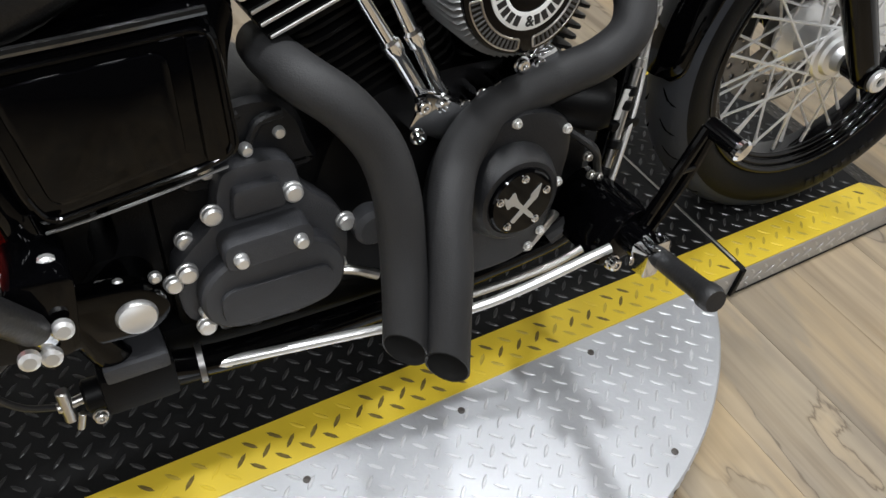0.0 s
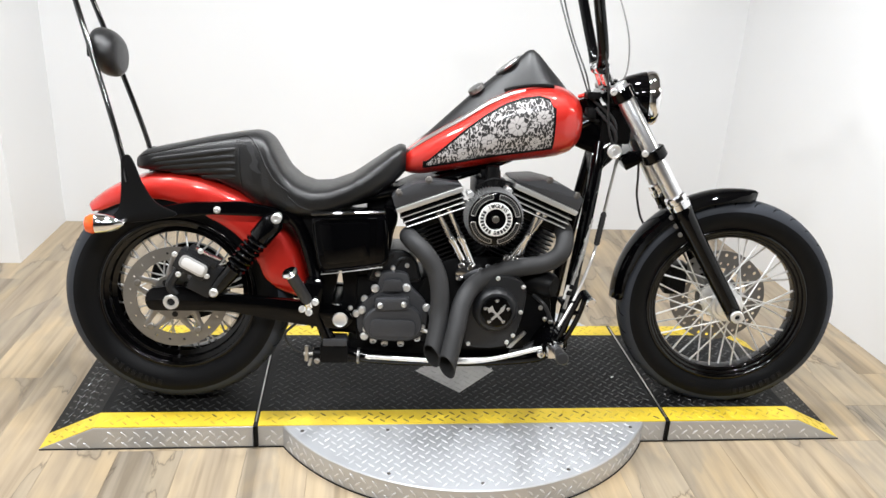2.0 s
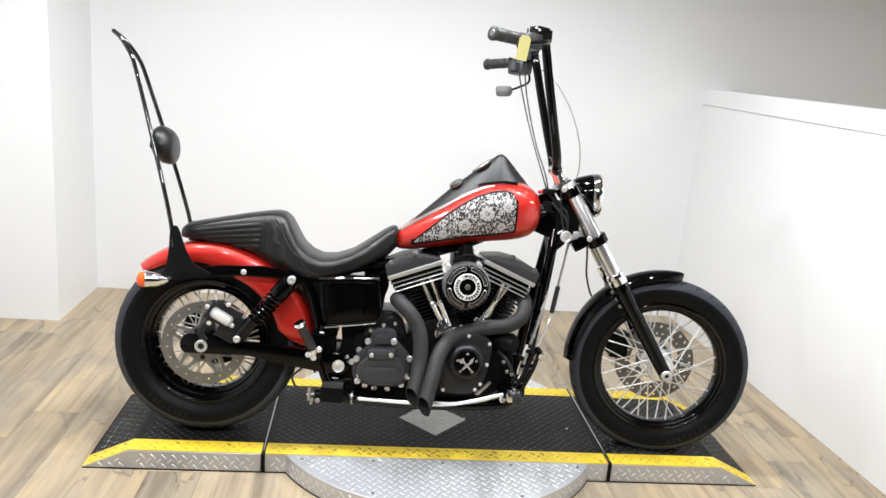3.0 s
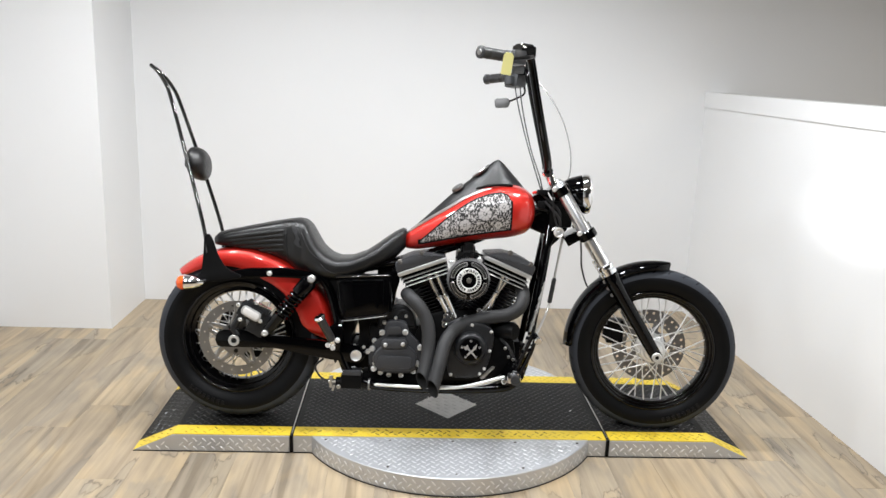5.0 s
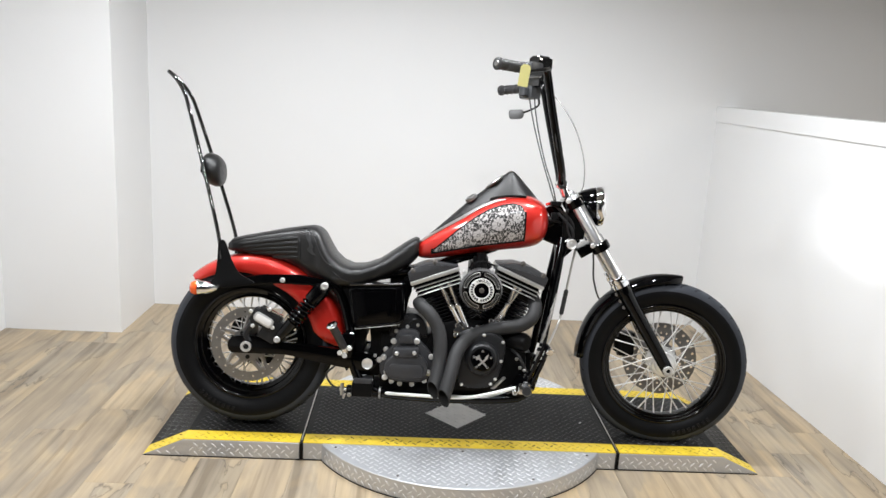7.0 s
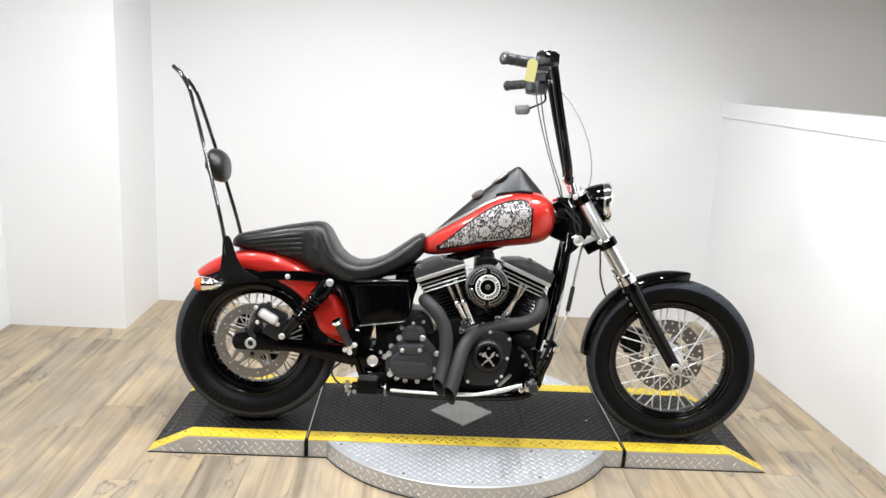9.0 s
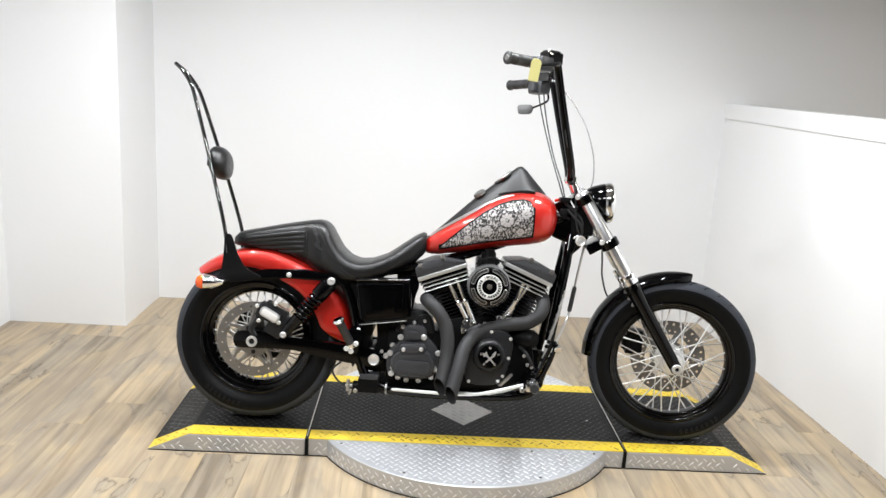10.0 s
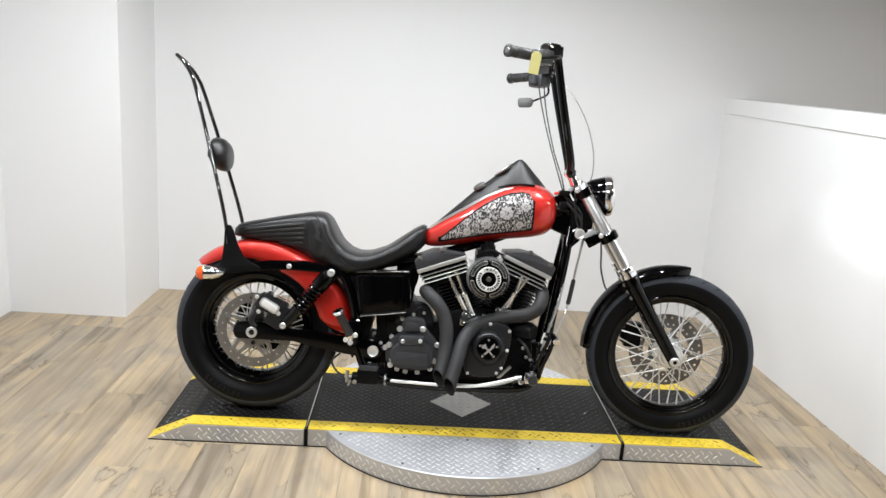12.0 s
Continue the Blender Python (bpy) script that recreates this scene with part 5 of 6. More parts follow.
plate(bm, [(DC.x + x, DC.z + z) for x, z in rounded([(0.024, 0.023), (0.020, 0.004), (0.016, 0.001), (-0.012, -0.025), (-0.017, -0.021), (0.010, 0.006), (0.009, 0.010)], 0.002, 2)], Y0 - 0.0004, Y0 - 0.0014, 0)
part("emblem", bm, BADGE, derby, "crossed white tool shapes")
for x, z in ((0.024, 0.226), (0.135, 0.232), (0.170, 0.322), (0.174, 0.396), (0.10, 0.420), (0.152, 0.252)):
    part("cover_bolt", bolt(B(), (x, -0.172, z), 0.0052, 0.006), BOLT, cam_cover)
part("lower_bracket", plate(B(), rounded([(0.135, 0.212), (0.150, 0.208), (0.195, 0.255), (0.185, 0.262)], 0.005), -0.150, -0.160, 0.003), STEEL, cam_cover)

# transmission cover
def cased(name, bm, mat, parent, label=""):
    return part(name, moved(bm, Matrix.Translation((0.010, 0, -0.011))), mat, parent, label)


bm = B()
plate(bm, smooth_outline([(-0.295, 0.245), (-0.25, 0.226), (-0.16, 0.224), (-0.115, 0.245), (-0.103, 0.30), (-0.112, 0.345), (-0.150, 0.385), (-0.160, 0.418), (-0.185, 0.43), (-0.232, 0.428), (-0.246, 0.405), (-0.255, 0.37), (-0.30, 0.325), (-0.306, 0.28)], 5), -0.085, -0.122, 0.006)
gearbox = cased("transmission_cover", bm, WRINKLE, bike, "wrinkle black transmission side cover")
bm = B()
plate(bm, smooth_outline([(-0.283, 0.262), (-0.25, 0.238), (-0.165, 0.236), (-0.126, 0.256), (-0.120, 0.300), (-0.150, 0.334), (-0.20, 0.338), (-0.252, 0.332), (-0.284, 0.302)], 5), -0.118, -0.150, 0.010, 3)
cased("cover_bulge", bm, WRINKLE, gearbox)
bm = B()
plate(bm, rounded([(-0.268, 0.250), (-0.136, 0.248), (-0.136, 0.298), (-0.268, 0.300)], 0.020), -0.148, -0.156, 0.004)
cased("raised_panel", bm, WRINKLE, gearbox)
bm = B()
plate(bm, rounded([(-0.256, 0.325), (-0.156, 0.329), (-0.156, 0.365), (-0.256, 0.361)], 0.014), -0.120, -0.158, 0.006)
cased("access_plate", bm, WRINKLE, gearbox, "small bolted access plate")
bm = B()
plate(bm, rounded([(-0.236, 0.375), (-0.176, 0.377), (-0.180, 0.412), (-0.232, 0.410)], 0.008), -0.118, -0.136, 0.005)
cased("upper_boss", bm, WRINKLE, gearbox)
for x, y, z, r in ((-0.166, -0.122, 0.386, 0.011), (-0.255, -0.120, 0.382, 0.011), (-0.292, -0.122, 0.318, 0.011), (-0.107, -0.122, 0.328, 0.0105), (-0.284, -0.126, 0.241, 0.0105), (-0.240, -0.158, 0.342, 0.0075),
                   (-0.173, -0.158, 0.346, 0.0075), (-0.118, -0.12, 0.268, 0.009), (-0.308, -0.118, 0.306, 0.010), (-0.285, -0.10, 0.345, 0.010), (-0.248, -0.09, 0.418, 0.009), (-0.205, -0.10, 0.438, 0.007), (-0.165, -0.09, 0.445, 0.007), (-0.282, -0.126, 0.262, 0.007)):
    cased("cover_bolt", lathe(B(), [(0, r * 1.1), (0.003, r * 1.1), (0.004, r), (0.009, r * 0.97), (0.011, r * 0.75), (0.0115, 0)], (x, y, z), (0, -1, 0), 16), BOLT, gearbox)
for x, z in ((-0.258, 0.224), (-0.225, 0.216), (-0.178, 0.216), (-0.13, 0.232)):
    cased("drain_bolt", lathe(B(), [(0, 0.010), (0.006, 0.010), (0.007, 0.008), (0.007, 0.0045), (0.002, 0.004), (0.002, 0)], (x, -0.112, z), (0, -1, -0.3), 14), STEEL, gearbox)
bm = tube(B(), [(-0.125, -0.125, 0.262), (-0.10, -0.135, 0.258), (-0.075, -0.14, 0.245)], 0.0065, 10, 3)
cased("shift_arm", bm, STEEL, gearbox)
cased("oil_plug", lathe(B(), [(0, 0), (0, 0.024), (0.02, 0.024), (0.026, 0.018), (0.026, 0)], (-0.078, -0.12, 0.318), (0, -1, 0), 24), WRINKLE, gearbox)

# oil filter and regulator in front of the crankcase
bm = lathe(B(), [(0, 0), (0, 0.036), (0.07, 0.038), (0.085, 0.03), (0.088, 0)], (0.205, -0.085, 0.395), (0.75, -0.62, -0.05), 28)
part("oil_filter", bm, SATIN, bike, "black oil filter")
bm = B()
box(bm, (0.26, -0.06, 0.235), (0.30, 0.06, 0.34), 0.008)
part("voltage_regulator", bm, SATIN, bike)
bm = B()
tube(bm, [(0.215, -0.12, 0.36), (0.24, -0.15, 0.34), (0.262, -0.14, 0.30), (0.285, -0.12, 0.24), (0.22, -0.12, 0.20)], 0.006, 8)
tube(bm, [(0.20, -0.13, 0.195), (0.235, -0.135, 0.222), (0.262, -0.13, 0.262)], 0.013, 10)
part("oil_hose", bm, GRIP, bike, "black rubber hose")
for x, y, z in ((0.232, -0.15, 0.33), (0.247, -0.145, 0.295), (0.265, -0.14, 0.285)):
    part("hose_clip", bolt(B(), (x, y, z), 0.0055, 0.008), STEEL, bike)


# ---- exhaust
def exhaust(name, pts, label):
    end, before = Vector(pts[-1]), Vector(pts[-2])
    d = (end - before).normalized()
    n = (d * 0.53 + V(-0.60, -0.60, 0.10)).normalized()
    bm = tube(B(), pts + [tuple(end + d * 0.06)], 0.0262, 28, 8, False)
    bmesh.ops.bisect_plane(bm, geom=bm.verts[:] + bm.edges[:] + bm.faces[:], plane_co=end, plane_no=n, clear_outer=True)
    rim = [e for e in bm.edges if e.is_boundary and all(abs((v.co - end).dot(n)) < 1e-4 for v in e.verts)]
    out = bmesh.ops.extrude_edge_only(bm, edges=rim)
    for v in [g for g in out["geom"] if isinstance(g, bmesh.types.BMVert)]:
        axis = end + d * (v.co - end).dot(d)
        v.co += (axis - v.co).normalized() * 0.0022
    pipe = part(name, bm, PIPE, bike, label)
    bm = tube(B(), pts[-2:] + [tuple(end + d * 0.06)], 0.0241, 28, 8, True)
    bmesh.ops.bisect_plane(bm, geom=bm.verts[:] + bm.edges[:] + bm.faces[:], plane_co=end, plane_no=n, clear_outer=True)
    bmesh.ops.reverse_faces(bm, faces=bm.faces)
    ob = part("pipe_bore", bm, SOOT, pipe, "sooty black bore")
    return pipe


exhaust("exhaust_pipe", [(0.255, -0.03, 0.590), (0.278, -0.065, 0.575), (0.298, -0.105, 0.535), (0.283, -0.136, 0.490), (0.240, -0.138, 0.459), (0.174, -0.138, 0.446), (0.088, -0.142, 0.424), (0.030, -0.166, 0.394), (-0.003, -0.203, 0.352), (-0.020, -0.240, 0.292), (-0.033, -0.262, 0.245), (-0.046, -0.285, 0.196)], "matte black front exhaust pipe with a slash-cut end")
exhaust("exhaust_pipe", [(-0.150, -0.05, 0.515), (-0.153, -0.105, 0.521), (-0.139, -0.152, 0.514), (-0.108, -0.176, 0.488), (-0.078, -0.186, 0.441), (-0.066, -0.198, 0.389), (-0.066, -0.212, 0.326), (-0.074, -0.234, 0.270), (-0.086, -0.258, 0.218)], "matte black rear exhaust pipe with a slash-cut end")

# ---- controls low on the side
bm = B()
tube(bm, [(-0.285, -0.128, 0.168), (-0.10, -0.165, 0.172), (0.02, -0.195, 0.180), (0.10, -0.21, 0.196), (0.20, -0.226, 0.228), (0.226, -0.230, 0.236)], 0.0066, 12)
linkage = part("brake_rod", bm, BOLT, bike, "bright brake linkage rod")
part("rod_second", tube(B(), [(-0.02, -0.165, 0.176), (0.08, -0.175, 0.182), (0.16, -0.19, 0.200), (0.205, -0.20, 0.222)], 0.0055, 10), STEEL, linkage)
part("rod_end", lathe(B(), [(0, 0), (0, 0.012), (0.012, 0.013), (0.02, 0.009), (0.05, 0.0085), (0.05, 0)], (-0.305, -0.122, 0.166), (0.98, -0.18, 0.02), 16), STEEL, linkage)
bm = B()
box(bm, (-0.400, -0.140, 0.150), (-0.318, -0.080, 0.205), 0.009)
rod(bm, (-0.330, -0.118, 0.168), (-0.283, -0.12, 0.166), 0.019, seg=20)
rod(bm, (-0.420, -0.115, 0.170), (-0.395, -0.115, 0.170), 0.020, seg=20)
master = part("rear_master_cylinder", bm, SATIN, bike, "black rear brake master cylinder")
part("reservoir_cap", box(B(), (-0.392, -0.146, 0.203), (-0.322, -0.082, 0.224), 0.006), WRINKLE, master, "dark grey reservoir cap")
part("mount_flange", lathe(B(), [(0, 0.012), (0, 0.024), (0.007, 0.024), (0.007, 0.012)], (-0.292, -0.119, 0.166), (0.98, -0.1, 0), 20), DARKSTEEL, master)
for p, q, r in (((-0.448, -0.122, 0.172), (-0.418, -0.118, 0.172), 0.008), ((-0.438, -0.122, 0.150), (-0.438, -0.122, 0.196), 0.009), ((-0.432, -0.128, 0.138), (-0.425, -0.128, 0.160), 0.0055)):
    part("hose_fitting", rod(B(), p, q, r * 0.8, seg=12), STEEL, master)
part("banjo_bolt", bolt(B(), (-0.408, -0.135, 0.156), 0.007, 0.010), STEEL, master)
part("brake_hose", tube(B(), [(-0.44, -0.12, 0.17), (-0.48, -0.12, 0.19), (-0.50, -0.12, 0.23), (-0.47, -0.12, 0.262)], 0.004, 8), GRIP, master)

bm = B()
plate(bm, smooth_outline([(0.215, 0.205), (0.27, 0.205), (0.30, 0.235), (0.295, 0.27), (0.265, 0.275), (0.24, 0.255)], 4), -0.10, -0.225, 0.008)
rod(bm, (0.262, -0.19, 0.243), (0.262, -0.262, 0.243), 0.022, seg=22)
mount = part("peg_mount", bm, GLOSS, bike, "gloss black forward peg mount")
bm = B()
lathe(bm, [(0, 0.022), (0.008, 0.023), (0.016, 0.017), (0.024, 0.017), (0.024, 0)], (0.262, -0.258, 0.243), (-0.06, -1, 0.12), 20)
box(bm, (0.230, -0.292, 0.226), (0.254, -0.262, 0.264), 0.006)
box(bm, (0.246, -0.285, 0.255), (0.272, -0.262, 0.270), 0.004)
bolt(bm, (0.222, -0.24, 0.222), 0.009, 0.012)
part("peg_clamp", bm, CHROME, mount)
a, b = V(0.262, -0.276, 0.243), V(0.246, -0.392, 0.262)
peg = lathe(B(), [(0, 0), (0, 0.0125), (0.008, 0.0135), (0.095, 0.0145), (0.100, 0.0172), (0.112, 0.0172), (0.118, 0.014), (0.118, 0)], a, (b - a), 24)
part("foot_peg", peg, GRIP, mount, "black rubber foot peg")
bm = B()
tube(bm, [(0.262, -0.235, 0.250), (0.282, -0.241, 0.300), (0.300, -0.248, 0.350), (0.320, -0.255, 0.402)], 0.0075, 10)
tube(bm, [(0.275, -0.235, 0.240), (0.300, -0.241, 0.290), (0.321, -0.248, 0.345), (0.334, -0.255, 0.402)], 0.0075, 10)
rod(bm, (0.296, -0.248, 0.345), (0.322, -0.248, 0.345), 0.007)
rod(bm, (0.327, -0.248, 0.402), (0.335, -0.296, 0.390), 0.0125, seg=18)
pedal = part("brake_pedal", bm, GLOSS, bike, "black forked brake pedal with a toe peg")
part("toe_cap", lathe(B(), [(0, 0.0135), (0.006, 0.0145), (0.010, 0.012), (0.010, 0)], (0.335, -0.294, 0.3905), (0.15, -0.96, -0.24), 20), CHROME, pedal)

# rear pegs, folded up
a, b = V(-0.428, -0.205, 0.352), V(-0.476, -0.248, 0.450)
bm = lathe(B(), [(0, 0), (0, 0.0125), (0.01, 0.0155), (0.095, 0.0165), (0.104, 0.0165), (0.106, 0)], a, b - a, 20)
rpeg = part("passenger_peg", bm, GRIP, bike, "folded black passenger peg")
part("end_cap", lathe(B(), [(0.104, 0.021), (0.110, 0.0225), (0.116, 0.017), (0.118, 0)], a, b - a, 24), CHROME, rpeg, "chrome end cap")
bm = B()
rod(bm, a + V(0.004, 0.01, -0.018), a + V(-0.004, -0.002, 0.010), 0.0125, seg=14)
part("peg_clevis", bm, CHROME, rpeg)
for p in ((-0.442, -0.215, 0.334), (-0.408, -0.208, 0.352), (-0.425, -0.205, 0.322), (-0.405, -0.165, 0.395), (-0.438, -0.165, 0.390)):
    part("clevis_bolt", lathe(B(), [(0, 0.010), (0.007, 0.0095), (0.010, 0.006), (0.010, 0)], p, (0, -1, 0.2), 14), BOLT, rpeg)
part("peg_bracket", plate(B(), rounded([(-0.45, 0.31), (-0.40, 0.31), (-0.385, 0.40), (-0.445, 0.405)], 0.015), -0.125, -0.20, 0.005), GLOSS, rpeg)
for x, y, z in ((-0.372, -0.12, 0.312), (-0.352, -0.12, 0.316), (-0.318, -0.128, 0.292), (-0.315, -0.12, 0.312)):
    part("swingarm_bolt", lathe(B(), [(0, 0.007), (0.005, 0.007), (0.008, 0.004), (0.008, 0)], (x, y, z), (0, -1, 0), 14), BOLT, swing)

# ---- front end (built straight, then turned with the bars)
def front(name, bm, mat, parent=bike, label=""):
    return part(name, moved(bm, STEER), mat, parent, label)


TOPF, AXF = V(0.430, 0, 0.968), V(FX, 0, FZ)
FD = (AXF - TOPF).normalized()
LEN = (AXF - TOPF).length
CLIP = 0.385
for s in SIDES:
    o = V(0, s * 0.108, 0)
    bm = lathe(B(), [(0, 0), (0, 0.022), (0.004, 0.0245), (CLIP, 0.0245), (CLIP, 0)], TOPF + o - FD * 0.01, FD, 28, (0, 1, 0))
    leg = front("fork_tube", bm, FORK, bike, "polished chrome fork tube")
    bm = lathe(B(), [(-0.004, 0.024), (0, 0.031), (0.012, 0.0325), (0.014, 0.029), (0.020, 0.029), (0.022, 0.033), (0.038, 0.033), (0.040, 0.030)], TOPF + o + FD * (CLIP - 0.03), FD, 28, (0, 1, 0))
    front("dust_collar", bm, CHROME, leg, "chrome seal collar")
    bm = lathe(B(), [(0, 0), (0, 0.028), (0.004, 0.0305), (0.05, 0.0305), (0.10, 0.0275), (LEN - CLIP - 0.04, 0.0245), (LEN - CLIP + 0.01, 0.0235), (LEN - CLIP + 0.024, 0.016), (LEN - CLIP + 0.026, 0)], TOPF + o + FD * CLIP, FD, 28, (0, 1, 0))
    rod(bm, AXF + V(0, s * 0.075, 0), AXF + V(0, s * 0.135, 0), 0.022, seg=24)
    front("fork_slider", bm, GLOSS, leg, "gloss black fork slider")
    bm = lathe(B(), [(0, 0.0195), (0.006, 0.0195), (0.009, 0.017), (0.009, 0.0085), (0.0015, 0.0075)], AXF + V(0, s * 0.135, 0), (0, s, 0), 24)
    front("axle_end", bm, BOLT, leg, "bright round axle end")
    front("axle_socket", lathe(B(), [(0.002, 0.0082), (0.002, 0)], AXF + V(0, s * 0.135, 0), (0, s, 0), 12), GAP_SHADE, leg)
    for k in range(3):
        front("fender_bolt", bolt(B(), TOPF + FD * (0.43 + 0.03 * k) + V(-0.030, s * 0.07, -0.008), 0.006, 0.006, (-0.6, s * 0.8, 0)), DARKSTEEL, leg)
for d, r in ((0.200, 0.0375), (0.005, 0.034)):
    bm = B()
    for s in SIDES:
        lathe(bm, [(0, 0.026), (0, r - 0.004), (0.004, r), (0.030, r), (0.034, r - 0.004), (0.034, 0.026)], TOPF + FD * d + V(0, s * 0.108, 0), FD, 28, (0, 1, 0))
    m = Matrix.Translation(TOPF + FD * (d + 0.017)) @ FD.to_track_quat("Z", "Y").to_matrix().to_4x4()
    bx = Matrix.Translation(TOPF + FD * (d + 0.017) + V(-0.035, 0, -0.01))
    ang = math.atan2(FD.x, -FD.z)
    box(bm, (-0.050 if d > 0.1 else -0.012, -0.085, -0.020), (0.03, 0.085, 0.016), 0.006, bx @ Matrix.Rotation(-ang, 4, "Y"))
    yoke = front("fork_yoke", bm, GLOSS, bike, "gloss black fork yoke")
    for s in SIDES:
        front("pinch_bolt", bolt(B(), TOPF + FD * (d + 0.016) + V(-0.03, s * (r + 0.102), 0.006), 0.008, 0.008, (-0.2, s, 0)), BOLT, yoke)
bm = lathe(B(), [(0, 0), (0, 0.018), (0.006, 0.0205), (0.012, 0.0205), (0.014, 0.017), (0.0125, 0.0145), (0.0125, 0.007), (0.015, 0.006), (0.015, 0)], (0.430, -0.076, 0.780), (0, -1, 0), 24)
gusset = plate(B(), rounded([(0.446, 0.800), (0.440, 0.752), (0.414, 0.728), (0.396, 0.700), (0.384, 0.715), (0.376, 0.768), (0.396, 0.782)], 0.008), -0.044, 0.036, 0.005)
part("neck_gusset", gusset, SATIN, bike, "satin black steering neck gusset")
part("gusset_seam", tube(B(), [(0.378, -0.045, 0.766), (0.398, -0.046, 0.780), (0.428, -0.046, 0.800)], 0.0035, 8, 3), STEEL, bike)
part("neck_cap", bm, BOLT, bike, "round chrome cap on the steering neck")

# headlight
HL, HD = V(0.534, 0, 0.934), V(1, 0, 0.05).normalized()
bm = lathe(B(), [(-0.105, 0), (-0.103, 0.022), (-0.09, 0.045), (-0.06, 0.063), (-0.02, 0.0735), (0.0, 0.0755)], HL, HD, 48)
lamp = front("headlight", bm, GLOSS, bike, "round headlight in a gloss black bucket")
bm = lathe(B(), [(-0.008, 0.0755), (0.0, 0.079), (0.014, 0.079), (0.022, 0.074), (0.022, 0.069), (0.012, 0.067)], HL, HD, 48)
front("chrome_bezel", bm, CHROME, lamp)
# nearly opaque white stands in for the brightness the lens reflects
GLASS = material("whitened_lens", (1, 1, 1), 0.18)
GLASS.node_tree.nodes["Principled BSDF"].inputs["Transmission Weight"].default_value = 0.12
GLASS.node_tree.nodes["Principled BSDF"].inputs["IOR"].default_value = 1.15
bm = lathe(B(), [(0.012, 0.069), (0.024, 0.06), (0.034, 0.035), (0.038, 0), (0.035, 0), (0.031, 0.034), (0.021, 0.058), (0.012, 0.066)], HL, HD, 48)
front("lens", bm, GLASS, lamp, "domed glass lens, coloured white for its bright reflection")
bm = lathe(B(), [(0.010, 0.068), (-0.03, 0.05), (-0.05, 0.02), (-0.05, 0)], HL, HD, 48)
front("reflector", bm, ALU, lamp)
bm = B()
box(bm, (0.42, -0.03, 0.885), (0.475, 0.03, 0.965), 0.01)
box(bm, (0.40, -0.048, 0.80), (0.490, 0.048, 0.905), 0.015)
front("headlight_bracket", bm, SATIN, lamp)
for i, (y, x0, z0, x1, z1) in enumerate(((-0.035, 0.36, 0.93, 0.44, 0.80), (0.02, 0.37, 0.95, 0.45, 0.82), (-0.05, 0.375, 0.90, 0.43, 0.76), (-0.02, 0.345, 0.88, 0.41, 0.86))):
    part("wire", tube(B(), [(x0, y, z0), ((x0 + x1) / 2 + 0.03 * (-1) ** i, y - 0.02, (z0 + z1) / 2), (x1, y, z1)], 0.0055, 8), GRIP, bike)
bm = B()
box(bm, (0.345, -0.06, 0.925), (0.385, -0.02, 0.945), 0.004)
box(bm, (0.35, -0.055, 0.87), (0.378, -0.02, 0.90), 0.005)
part("ignition_switch", bm, SATIN, bike)

# risers and tall handlebar
TIP = Matrix.Translation((0.38, 0, 1.0)) @ Matrix.Rotation(radians(-2.4), 4, "X") @ Matrix(((1, 0, 0.030, 0), (0, 1, 0, 0), (0, 0, 0.957, 0), (0, 0, 0, 1))) @ Matrix.Translation((-0.38, 0, -1.0))


def top(name, bm, mat, parent=bike, label=""):
    return part(name, moved(bm, STEER @ TIP), mat, parent, label)


for s in SIDES:
    bm = rod(B(), (0.412, s * 0.045, 0.965), (0.386, s * 0.045, 1.022), 0.016, seg=18)
    rod(bm, (0.386, s * 0.066, 1.016), (0.386, s * 0.024, 1.016), 0.021, seg=18)
    top("bar_riser", bm, CHROME, bike, "short chrome handlebar riser")
bm = B()
BAR = [(0.383, 0.0, 1.018), (0.383, 0.055, 1.020), (0.379, 0.090, 1.06), (0.354, 0.125, 1.16), (0.316, 0.162, 1.31), (0.290, 0.190, 1.420), (0.280, 0.205, 1.448), (0.254, 0.235, 1.455), (0.218, 0.275, 1.442), (0.165, 0.33, 1.4385), (0.120, 0.372, 1.438)]
tube(bm, [(x, -y, z) for x, y, z in BAR[:0:-1]] + BAR, 0.0155, 16, 6)
bars = top("handlebar", bm, GLOSS, bike, "tall gloss black ape-hanger handlebar")
